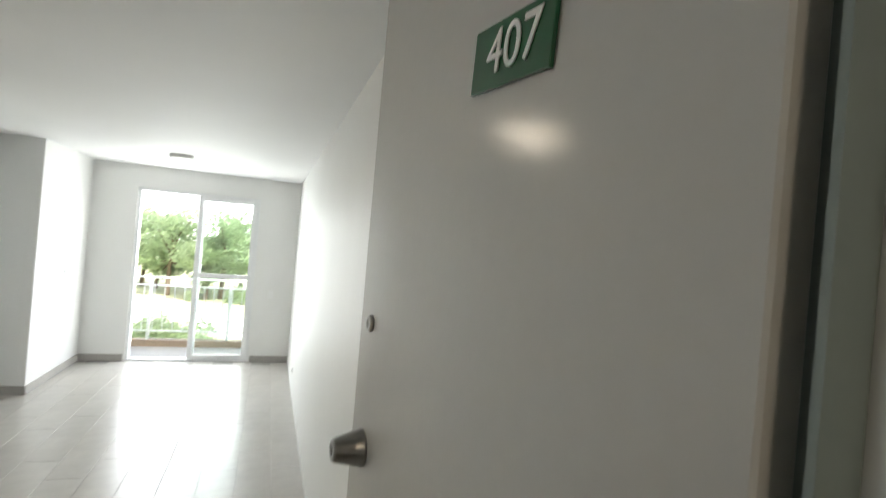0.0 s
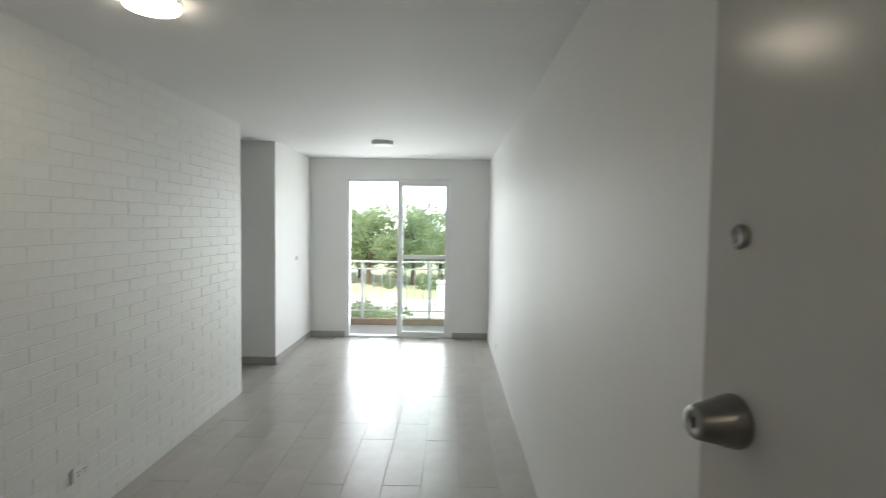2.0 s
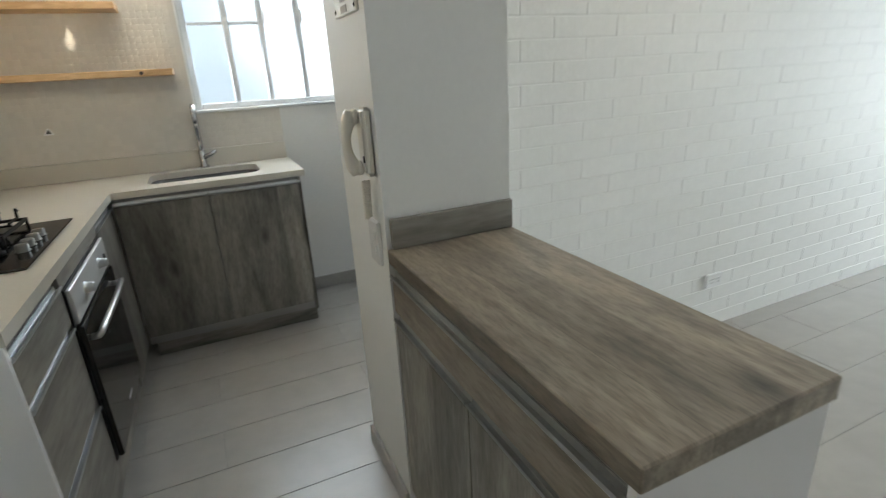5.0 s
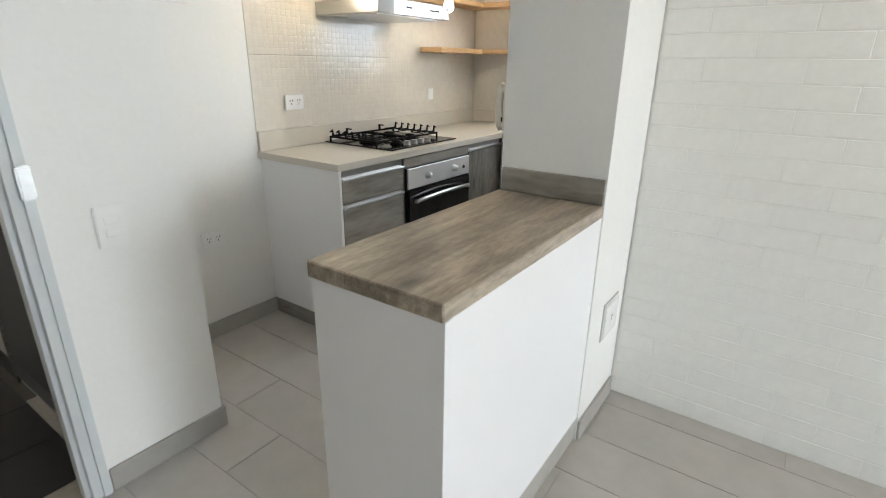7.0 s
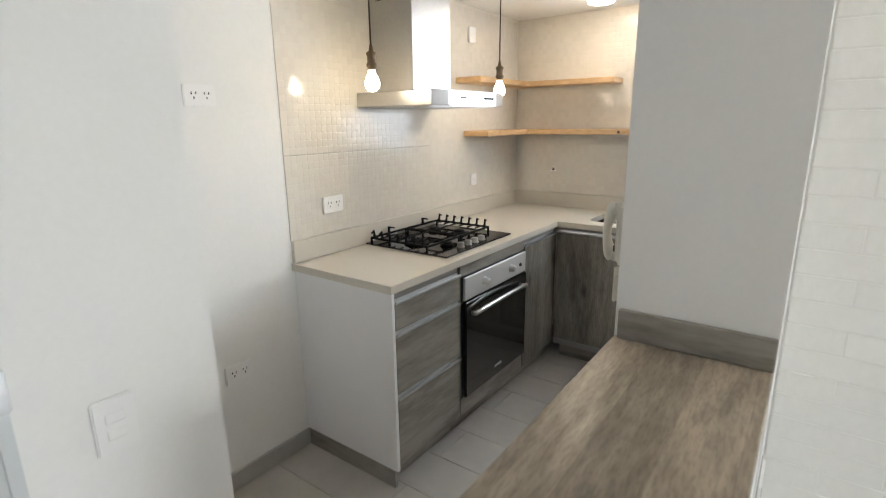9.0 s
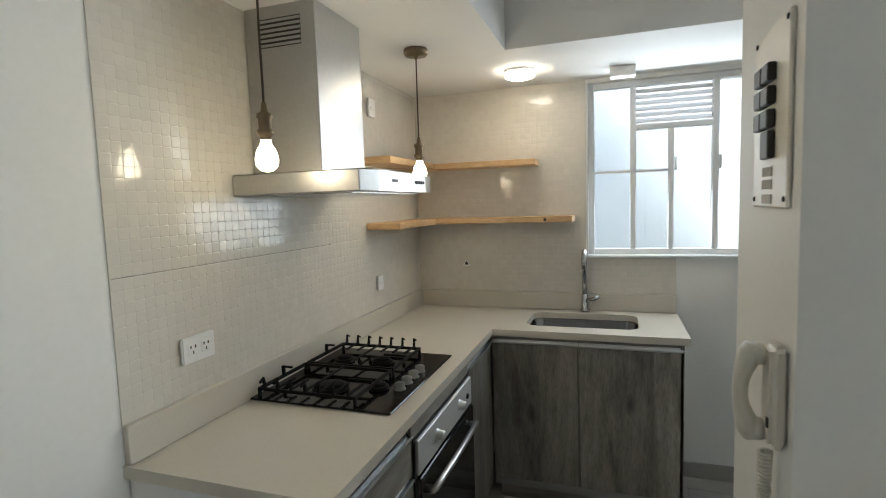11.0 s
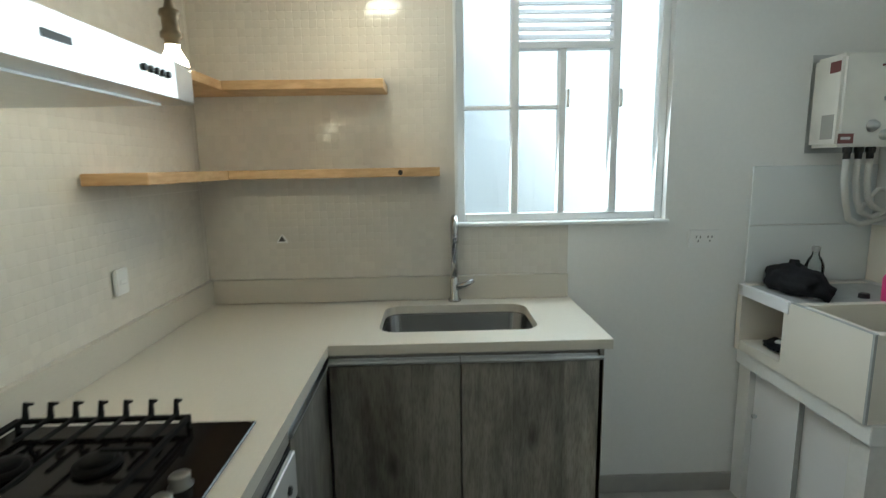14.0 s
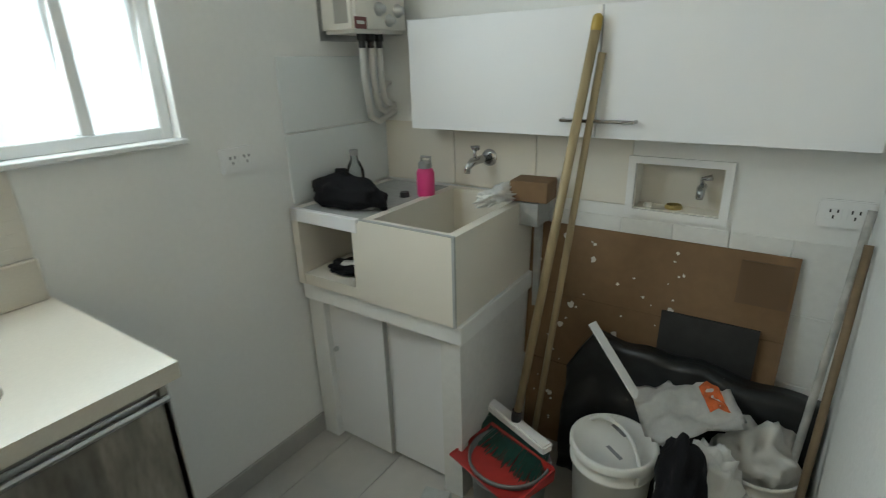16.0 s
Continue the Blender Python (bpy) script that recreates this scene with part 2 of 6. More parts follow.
STEEL = material("stainless_steel", (0.50, 0.495, 0.48), 0.33, metal=1.0, grain=0.03, scale=70)
CHROME = material("chrome", (0.5, 0.5, 0.5), 0.1, metal=1.0)
BLACK = material("black_enamel", (0.012, 0.012, 0.012), 0.3, grain=0.1)
IRON = material("black_cast_iron", (0.006, 0.006, 0.006), 0.6, spec=0.1, grain=0.2, scale=90, bump=0.15)
HOBGLASS = material("black_hob_glass", (0.007, 0.006, 0.006), 0.10, spec=0.18)
DOORPAINT = material("off_white_door_enamel", (0.56, 0.55, 0.52), 0.16, grain=0.01, scale=40, bump=0.06, bump_scale=140, stain=0.012)
FRAMEGREEN = material("grey_green_steel_frame", (0.23, 0.27, 0.25), 0.4, grain=0.03, stain=0.03)
WHITE_ALU = material("white_lacquered_aluminium", (0.80, 0.81, 0.81), 0.35, stain=0.01)
PLASTIC = material("white_plastic", (0.86, 0.86, 0.85), 0.25, stain=0.008)
GLASS = glass("window_glass", (0.97, 0.99, 0.98))

# ---- mesh helpers ----


def part(name, bm, mat, parent=None, label="", smooth=False):
    """Links a bmesh as one mesh object, under a thing or a part."""
    me = bpy.data.meshes.new(name)
    bmesh.ops.recalc_face_normals(bm, faces=bm.faces)
    bm.to_mesh(me)
    bm.free()
    me.materials.append(mat)
    if smooth:
        for p in me.polygons:
            p.use_smooth = True
    ob = new(name, me)
    if parent:
        ob.parent = parent
    return tagged(ob, label)


def thing(name, m, label, category, group="", kind=""):
    ob = new(name)
    ob.empty_display_size = 0.1
    ob.matrix_world = m
    return tagged(ob, label, category, group, kind)


def add_box(bm, x0, x1, y0, y1, z0, z1, bevel=0.0, seg=1):
    vs = bmesh.ops.create_cube(bm, size=1, matrix=Matrix.Translation(((x0 + x1) / 2, (y0 + y1) / 2, (z0 + z1) / 2))
                               @ Matrix.Diagonal((abs(x1 - x0), abs(y1 - y0), abs(z1 - z0), 1)))["verts"]
    if bevel:
        es = list({e for v in vs for e in v.link_edges})
        bmesh.ops.bevel(bm, geom=es, offset=bevel, segments=seg, affect="EDGES", clamp_overlap=True)
    return bm


def box(x0, x1, y0, y1, z0, z1, bevel=0.0, seg=1):
    return add_box(bmesh.new(), x0, x1, y0, y1, z0, z1, bevel, seg)


def add_tube(bm, pts, r, n=12, caps=True):
    """A round tube of radius r (or one radius a point) along a line of points."""
    pts = [Vector(p) for p in pts]
    rs = r if isinstance(r, (list, tuple)) else [r] * len(pts)
    rings, up = [], None
    for i, p in enumerate(pts):
        d = (pts[min(i + 1, len(pts) - 1)] - pts[max(i - 1, 0)])
        d = d.normalized() if d.length > 1e-9 else Vector((0, 0, 1))
        if up is None:
            up = d.orthogonal().normalized()
        up = (up - d * up.dot(d)).normalized()
        side = d.cross(up)
        rings.append([bm.verts.new(p + rs[i] * (math.cos(2 * math.pi * k / n) * up + math.sin(2 * math.pi * k / n) * side)) for k in range(n)])
    for a, b in zip(rings, rings[1:]):
        for k in range(n):
            bm.faces.new((a[k], a[(k + 1) % n], b[(k + 1) % n], b[k]))
    if caps:
        bm.faces.new(rings[0][::-1]), bm.faces.new(rings[-1])
    return bm


def tube(pts, r, n=12):
    return add_tube(bmesh.new(), pts, r, n)


def add_lathe(bm, profile, n=24, m=Matrix()):
    """Turns (radius, height) pairs about the z axis of m."""
    rings = []
    for r, z in profile:
        if r < 1e-6:
            rings.append([bm.verts.new(m @ Vector((0, 0, z)))])
        else:
            rings.append([bm.verts.new(m @ Vector((r * math.cos(2 * math.pi * k / n), r * math.sin(2 * math.pi * k / n), z))) for k in range(n)])
    for a, b in zip(rings, rings[1:]):
        for k in range(n):
            j = (k + 1) % n
            if len(a) == 1 and len(b) == 1:
                continue
            if len(a) == 1:
                bm.faces.new((a[0], b[k], b[j]))
            elif len(b) == 1:
                bm.faces.new((a[k], a[j], b[0]))
            else:
                bm.faces.new((a[k], a[j], b[j], b[k]))
    return bm


def lathe(profile, n=24, m=Matrix()):
    return add_lathe(bmesh.new(), profile, n, m)


def prism(outline, axis, a, b):
    """An outline of 2D points pushed from a to b along the axis: 'x' takes (y, z), 'y' takes (x, z), 'z' takes (x, y)."""
    bm = bmesh.new()
    put = {"x": lambda p, q: (q, p[0], p[1]), "y": lambda p, q: (p[0], q, p[1]), "z": lambda p, q: (p[0], p[1], q)}[axis]
    lo, hi = [bm.verts.new(put(p, a)) for p in outline], [bm.verts.new(put(p, b)) for p in outline]
    bm.faces.new(lo[::-1]), bm.faces.new(hi)
    for i in range(len(lo)):
        j = (i + 1) % len(lo)
        bm.faces.new((lo[i], lo[j], hi[j], hi[i]))
    return bm


def structure(name, bm, mat, label, category):
    return tagged(part(name, bm, mat), label, category, kind="structure")


# ---- plan ----
H = 2.428           # ceiling
RW = 2.408          # party wall on the right
BY = 6.166          # balcony wall
LW = -0.012         # far left wall of the living room
PX = 0.393          # pillar face with the peninsula
PY = 0.378          # pillar depth
HY = -1.408         # hob wall
SX = -1.652         # sink wall
EY = -0.765         # entrance wall, inner face
JX = 1.122          # end of the entrance wall beside the kitchen
DX0, DX1 = 1.555, 2.372  # entrance opening
LY = 1.30           # laundry back wall

# floor and ceiling
structure("passage_ceiling", box(-3.2, SX - 0.12, 3.6, BY + 0.15, H, H + 0.12), CEIL, "white painted passage ceiling", "ceiling")
structure("ceiling", box(SX - 0.12, RW + 0.2, HY - 0.2, BY + 0.15, H, H + 0.12), CEIL, "smooth white painted ceiling", "ceiling")
FLOOR = structure("floor", box(-3.2, RW + 0.2, HY - 0.15, BY + 0.15, -0.10, -0.0035), GROUT, "grey wood-look ceramic plank floor", "floor")
# long right wall and balcony wall with its opening
structure("wall_right", box(RW, RW + 0.15, EY - 0.1, BY + 0.15, 0, H), WALL, "long white plastered party wall", "wall")
BD0, BD1, BDT = 0.48, 1.905, 2.16
bm = box(-0.3, BD0, BY, BY + 0.15, 0, H)
add_box(bm, BD1, RW + 0.15, BY, BY + 0.15, 0, H)
add_box(bm, BD0, BD1, BY, BY + 0.15, BDT, H)
structure("wall_balcony", bm, WALL, "white wall around the balcony door", "wall")
# left side: brick wall, passage, far wall
BRICKWALL = structure("wall_brick", box(-0.06, -0.0022, PY - 0.12, 3.852, 0, H), MORTAR, "white painted thin-brick accent wall", "wall")
structure("wall_far_left", box(-0.16, LW, 4.78, BY, 0, H), WALL, "white wall beyond the passage", "wall")
bm = box(-3.2, -0.16, 4.78, 4.90, 0, H)
add_box(bm, -3.2, -0.12, 3.73, 3.852, 0, H)
add_box(bm, -3.3, -3.2, 3.73, 4.90, 0, H)
structure("wall_passage", bm, WALL, "white walls of the side passage", "wall")
# pillar
structure("wall_pillar", box(0.004, PX, 0.0, PY, 0, H), WALL, "white painted pillar at the kitchen", "wall")
# kitchen and laundry shell
HOBWALL = structure("wall_hob", box(SX - 0.12, JX + 0.12, HY - 0.12, HY, 0, H), WALL, "kitchen wall behind the hob", "wall")
WY0, WY1, WZ0, WZ1 = -0.395, 0.446, 1.212, 2.145
bm = box(SX - 0.12, SX, HY, WY0, 0, H)
add_box(bm, SX - 0.12, SX, WY1, LY + 0.12, 0, H)
add_box(bm, SX - 0.12, SX, WY0, WY1, 0, WZ0)
add_box(bm, SX - 0.12, SX, WY0, WY1, WZ1, H)
WINDOWWALL = structure("wall_window", bm, WALL, "white wall with the kitchen window", "wall")
QX0, QX1, QZ0, QZ1 = -0.655, -0.405, 0.935, 1.085   # washing machine box
bm = box(SX, QX0, LY, LY + 0.12, 0, H)
add_box(bm, QX1, -0.06, LY, LY + 0.12, 0, H)
add_box(bm, QX0, QX1, LY, LY + 0.12, 0, QZ0)
add_box(bm, QX0, QX1, LY, LY + 0.12, QZ1, H)
add_box(bm, QX0, QX1, LY + 0.085, LY + 0.12, QZ0, QZ1)
LAUNDRYWALL = structure("wall_laundry", bm, WALL, "white laundry wall", "wall")
# entrance wall, its return, and the landing outside
structure("wall_entrance", box(JX, DX0, EY - 0.14, EY, 0, H), WALL, "white wall beside the entrance door", "wall")
structure("wall_return", box(JX, JX + 0.12, HY, EY - 0.14, 0, H), WALL, "white return wall of the kitchen recess", "wall")
bm = box(DX1, RW, EY - 0.14, EY, 0, H)
add_box(bm, DX0, DX1, EY - 0.14, EY, 2.385, H)
structure("wall_door_head", bm, WALL, "white wall around the entrance door", "wall")
LANDGROUT = material("dark_landing_grout", (0.10, 0.095, 0.085), 0.8, grain=0.1)
LANDING = structure("landing_floor", box(-0.6, 4.1, -3.06, EY - 0.02, -0.10, -0.0045), LANDGROUT, "dark tiled landing floor", "floor")
bm = box(1.36, 1.48, -1.95, EY - 0.14, 0, H)
add_box(bm, -0.6, 1.36, -2.07, -1.95, 0, H)
add_box(bm, 4.0, 4.1, -2.94, EY, 0, H)
add_box(bm, -0.6, 4.1, -3.06, -2.94, 0, H)
add_box(bm, -0.7, -0.6, -3.06, -1.95, 0, H)
add_box(bm, RW, 4.0, EY - 0.14, EY - 0.1, 0, H)
structure("wall_landing", bm, WALL, "white landing walls", "wall")
structure("landing_ceiling", box(-0.7, 4.1, -3.06, HY - 0.2, H, H + 0.12), CEIL, "white landing ceiling", "ceiling")
structure("landing_ceiling_edge", box(JX, 4.1, HY - 0.2, EY - 0.14, H + 0.121, H + 0.13), CEIL, "white landing ceiling edge", "ceiling")
# soffit over the hob and the sink
KZ = 2.165
structure("soffit_hob", box(SX, JX, HY, -0.70, KZ, H), CEIL, "lowered white ceiling over the hob", "ceiling")
structure("soffit_sink", box(SX, -0.93, -0.70, LY, KZ, H), CEIL, "lowered white ceiling over the sink", "ceiling")

# ---- baseboards ----


def baseboard(x0, x1, y0, y1, h=0.085):
    """A grey ceramic skirting strip along a wall face."""
    structure("baseboard", box(x0, x1, y0, y1, 0, h, 0.003), BASE, "grey ceramic skirting along the wall", "baseboard")


T = 0.012
baseboard(LW, BD0 - 0.02, BY - T, BY)
baseboard(BD1 + 0.02, RW, BY - T, BY)
baseboard(LW, LW + T, 4.78 - T, BY - T)
baseboard(-0.8, LW, 4.78 - T, 4.78)
baseboard(PX - 0.37, PX, PY, PY + T)
baseboard(0.004, PX - 0.01, -T, 0.0)
baseboard(0.004 - T, 0.004, -T, PY - 0.122)
baseboard(JX - T, DX0 - 0.03, EY, EY + T)
baseboard(JX - T, JX, HY + T, EY)
baseboard(0.36, JX, HY, HY + T)
baseboard(SX, SX + T, 0.04, 0.80)

# ---- balcony door ----
door = thing("balcony_door", pose(0, BY, 0), "white aluminium sliding balcony door with clear panes", "sliding door", kind="structure")
bm = box(BD0, BD0 + 0.035, 0.02, 0.11, 0, BDT, 0.003)
add_box(bm, BD1 - 0.035, BD1, 0.02, 0.11, 0, BDT, 0.003)
add_box(bm, BD0 + 0.035, BD1 - 0.035, 0.02, 0.11, BDT - 0.035, BDT, 0.003)
add_box(bm, BD0 + 0.035, BD1 - 0.035, 0.02, 0.11, 0.0, 0.025, 0.003)
part("door_frame", bm, WHITE_ALU, door)


def sash(x0, x1, y, z0, z1, w, bar, parent):
    leaf = box(x0, x0 + w, y - 0.014, y + 0.014, z0, z1, 0.003)
    add_box(leaf, x1 - w, x1, y - 0.014, y + 0.014, z0, z1, 0.003)
    add_box(leaf, x0 + w, x1 - w, y - 0.014, y + 0.014, z0, z0 + w, 0.003)
    add_box(leaf, x0 + w, x1 - w, y - 0.014, y + 0.014, z1 - w, z1, 0.003)
    if bar:
        add_box(leaf, x0 + w, x1 - w, y - 0.014, y + 0.014, bar - w / 2, bar + w / 2, 0.003)
    s = part("sash", leaf, WHITE_ALU, parent)
    p = part("pane", box(x0 + w, x1 - w, y - 0.003, y + 0.003, z0 + w, z1 - w), GLASS, s)
    p.visible_shadow = False
    return s


sash(1.165, BD1 - 0.036, 0.045, 0.026, BDT - 0.036, 0.055, 1.11, door)
sash(1.195, BD1 - 0.045, 0.085, 0.026, BDT - 0.036, 0.045, 1.11, door)

# ---- balcony ----
STONE = material("beige_balcony_tile", (0.45, 0.41, 0.35), 0.6, grain=0.08, scale=30, stain=0.08)
CURB = material("brown_brick_curb", (0.30, 0.22, 0.15), 0.7, grain=0.12, scale=40)
RAILP = material("pale_grey_rail_paint", (0.62, 0.64, 0.62), 0.4, grain=0.03)
structure("balcony_floor", box(-0.6, RW + 0.6, BY + 0.15, 7.35, -0.14, -0.02), STONE, "pale tiled balcony floor", "floor")
structure("balcony_curb", box(-0.6, RW + 0.6, 7.13, 7.27, -0.02, 0.075, 0.005), CURB, "low brown brick curb under the railing", "curb")
rail = thing("balcony_railing", pose(0, 7.2, 0.075), "pale painted steel balcony railing with thin balusters", "railing")
part("handrail", box(-0.6, RW + 0.6, -0.025, 0.025, 0.875, 0.90, 0.004), RAILP, rail)
part("rail_bar", box(-0.6, RW + 0.6, -0.012, 0.012, 0.765, 0.785), RAILP, rail)
part("rail_bar", box(-0.6, RW + 0.6, -0.012, 0.012, 0.11, 0.13), RAILP, rail)
for i in range(4):
    x = -0.55 + i * 1.05
    part("post", box(x, x + 0.04, -0.02, 0.02, 0, 0.875), RAILP, rail)
for i in range(26):
    x = -0.48 + i * 0.13
    part("baluster", box(x, x + 0.010, -0.005, 0.005, 0.13, 0.765), RAILP, rail)

# ---- lamps ----
OPAL = material("opal_plastic", (0.82, 0.82, 0.80), 0.35)
OPAL_ON = glow("lit_warm_diffuser", (1.0, 0.86, 0.66), 9.0)


def disc_lamp(place, r, lit, label):
    lamp = thing("ceiling_lamp", pose(*place), label, "ceiling lamp", "round ceiling lamps")
    part("base", lathe([(0, 0), (r, 0), (r, -0.012), (r * 0.97, -0.014), (0, -0.014)], 40), OPAL, lamp)
    part("diffuser", lathe([(r * 0.97, -0.0141), (r * 0.98, -0.022), (r * 0.94, -0.034), (r * 0.7, -0.041), (0, -0.043)], 40),
         OPAL_ON if lit else OPAL, lamp, "lit warm diffuser" if lit else "unlit opal diffuser", True)
    return lamp


disc_lamp((1.15, 4.74, H), 0.115, False, "round flush white ceiling lamp, switched off")
disc_lamp((0.70, 1.33, H), 0.105, True, "round flush white ceiling lamp, switched on, on the living ceiling")
disc_lamp((-1.29, -0.70, KZ), 0.075, True, "small round ceiling lamp, switched on, above the sink")

BRONZE = material("aged_bronze", (0.20, 0.155, 0.10), 0.4, metal=1.0, grain=0.1, scale=60)
CORD = material("brown_cord", (0.05, 0.04, 0.03), 0.8)
FILAMENT = glow("filament", (1.0, 0.72, 0.38), 60.0)
BULBGLASS = glow("glowing_bulb_glass", (1.0, 0.84, 0.58), 9.0)


def pendant(x, y):
    zb = 1.66 - KZ
    p = thing("pendant_lamp", pose(x, y, KZ), "bronze pendant lamp with a lit clear bulb on a cord", "pendant lamp", "pendant lamps over the kitchen")
    part("canopy", lathe([(0, 0), (0.05, 0), (0.052, -0.012), (0.046, -0.026), (0.008, -0.028), (0.006, -0.04), (0, -0.04)], 28), BRONZE, p, "", True)
    part("cord", tube([(0, 0, -0.03), (0.001, 0, -0.2), (0, 0, zb + 0.13)], 0.0032, 8), CORD, p)
    part("socket", lathe([(0, zb + 0.145), (0.006, zb + 0.145), (0.010, zb + 0.120), (0.020, zb + 0.115), (0.0215, zb + 0.105), (0.017, zb + 0.100),
                          (0.017, zb + 0.075), (0.022, zb + 0.070), (0.022, zb + 0.060), (0.016, zb + 0.055), (0.014, zb + 0.045)], 24), BRONZE, p, "", True)
    g = part("bulb", lathe([(0.0135, zb + 0.05), (0.0145, zb + 0.035), (0.026, zb + 0.015), (0.031, zb - 0.006), (0.028, zb - 0.024), (0.016, zb - 0.036), (0, zb - 0.040)], 24),
             BULBGLASS, p, "glowing glass bulb", True)
    g.visible_shadow = False
    fm = bmesh.new()
    for k in range(6):
        a = k * math.pi / 3
        add_tube(fm, [(0.006 * math.cos(a), 0.006 * math.sin(a), zb + 0.02), (0.013 * math.cos(a), 0.013 * math.sin(a), zb - 0.018)], 0.0016, 5)
    f = part("filament", fm, FILAMENT, p)
    return p


pendant(0.105, -1.15)
pendant(-0.768, -1.044)

# ---- plates, sockets and switches ----
DARK = material("dark_plastic", (0.02, 0.02, 0.02), 0.5)


def plate(m, w, h, label, holes=0, keys=0, group="wall plates"):
    """A wall plate in the x, z plane of m that looks along its -y."""
    p = thing("wall_outlet" if holes else "light_switch", m, label, "outlet" if holes else "switch", group)
    part("plate", box(-w / 2, w / 2, -0.0112, 0.0005, -h / 2, h / 2, 0.0032, 2), PLASTIC, p)
    for k in range(keys):
        z = (k - (keys - 1) / 2) * h * 0.3
        part("key", box(-w * 0.24, w * 0.24, -0.0145, -0.0109, z - h * 0.1, z + h * 0.1, 0.002), PLASTIC, p)
    for k in range(holes):
        x = (k - (holes - 1) / 2) * w * 0.4
        part("socket", box(x - w * 0.15, x + w * 0.15, -0.0124, -0.0109, -h * 0.2, h * 0.2, 0.001), PLASTIC, p)
        for dx, dz in ((-0.008, 0.008), (0.008, 0.008), (0, -0.008)):
            part("slot", box(x + dx - 0.0019, x + dx + 0.0019, -0.0130, -0.0124, dz - 0.0045, dz + 0.0045), DARK, p)
    return p


FACE_PX, FACE_MX, FACE_PY, FACE_MY = 90, -90, 180, 0
plate(pose(0.004, 1.82, 0.275, 0, 0, FACE_PX), 0.115, 0.075, "white double outlet low on the brick wall", 2)
plate(pose(LW, 5.53, 1.12, 0, 0, FACE_PX), 0.05, 0.045, "small dark-centred switch on the white wall", 0, 1)
plate(pose(2.126, BY, 0.91), 0.07, 0.11, "white switch plate beside the balcony door", 0, 1)
plate(pose(RW, 4.78, 0.24, 0, 0, FACE_MX), 0.05, 0.05, "small white outlet low on the long wall", 1)
plate(pose(1.364, EY, 0.872, 0, 0, FACE_PY), 0.085, 0.125, "white double switch beside the entrance door", 0, 2)
plate(pose(0.698, HY, 0.515, 0, 0, FACE_PY), 0.12, 0.075, "white double outlet low in the kitchen recess", 2)
plate(pose(0.722, HY, 1.595, 0, 0, FACE_PY), 0.12, 0.075, "white double outlet in the kitchen recess", 2)
plate(pose(0.145, HY + 0.008, 1.132, 0, 0, FACE_PY), 0.12, 0.075, "white double outlet on the mosaic over the worktop", 2)
plate(pose(-1.06, HY + 0.008, 1.13, 0, 0, FACE_PY), 0.06, 0.075, "small white switch on the mosaic under the shelf", 0, 1)
plate(pose(-1.04, HY + 0.008, 2.0, 0, 0, FACE_PY), 0.07, 0.09, "blank white plate high on the mosaic", 0, 1)
plate(pose(SX, 0.605, 1.13, 0, 0, FACE_PX), 0.12, 0.075, "white double outlet under the window", 2)
plate(pose(-0.125, LY, 0.99), 0.115, 0.075, "white double outlet on the laundry wall", 2)
plate(pose(0.312, 0.0, 0.918), 0.08, 0.125, "white double switch on the pillar", 0, 2)
part("surround", box(-0.082, 0.082, -0.004, 0.004, -0.077, 0.077, 0.001), material("grey_plate_edge", (0.42, 0.42, 0.41), 0.6), plate(pose(0.17, PY, 0.43, 0, 0, FACE_PY), 0.15, 0.14, "white framed socket plate on the pillar", 1))

# ---- intercom and breaker panel on the pillar ----
CREAM = material("aged_white_plastic", (0.72, 0.69, 0.62), 0.35, stain=0.04, stain_scale=12)
ic = thing("intercom_phone", pose(0.310, 0.0, 1.192), "cream wall intercom handset with a coiled cord", "intercom")
part("base", box(0.0, 0.058, -0.026, 0.004, -0.086, 0.086, 0.010, 3), CREAM, ic)
part("button", box(0.046, 0.053, -0.029, -0.0262, -0.048, -0.032), DARK, ic)
hs = [(0.018, -0.040 - 0.020 * math.cos(a * math.pi / 2), 0.078 * a) for a in [k / 6 - 1 for k in range(13)]]
part("handset", tube(hs, [0.015, 0.019, 0.018, 0.015, 0.013, 0.012, 0.012, 0.012, 0.013, 0.015, 0.018, 0.019, 0.015], 14), CREAM, ic, "", True)
for z in (-0.064, 0.064):
    part("earpiece", lathe([(0, 0), (0.018, 0), (0.020, 0.010), (0.016, 0.018), (0, 0.018)], 18, pose(0.018, -0.0262, z, 90)), CREAM, ic, "", True)
coil = [(0.018 + 0.009 * math.cos(k * 1.1), -0.022 + 0.009 * math.sin(k * 1.1), -0.10 - 0.0011 * k) for k in range(92)]
coil += [(-0.012, -0.016, -0.19), (0.01, -0.012, -0.16), (0.02, -0.012, -0.10)]
part("coiled_cord", tube(coil, 0.0030, 6), CREAM, ic, "", True)

bp = thing("breaker_panel", pose(0.255, 0.0, 1.65), "white breaker panel with black switches", "breaker panel")
part("cover", box(-0.10, 0.10, -0.008, 0, -0.155, 0.15, 0.003), CREAM, bp)
for r in range(3):
    for c in range(2):
        part("breaker", box(-0.05 + c * 0.045, -0.01 + c * 0.045, -0.022, -0.008, 0.055 - r * 0.038, 0.085 - r * 0.038, 0.002), DARK, bp)
part("breaker", box(-0.01, 0.035, -0.020, -0.008, -0.072, -0.025, 0.002), DARK, bp)
for z in (-0.075 - 0.018, -0.075 - 0.04, -0.14):
    part("paper_label", box(-0.035, 0.02, -0.0095, -0.008, z - 0.008, z + 0.008), material("grey_print", (0.45, 0.42, 0.38), 0.8), bp)
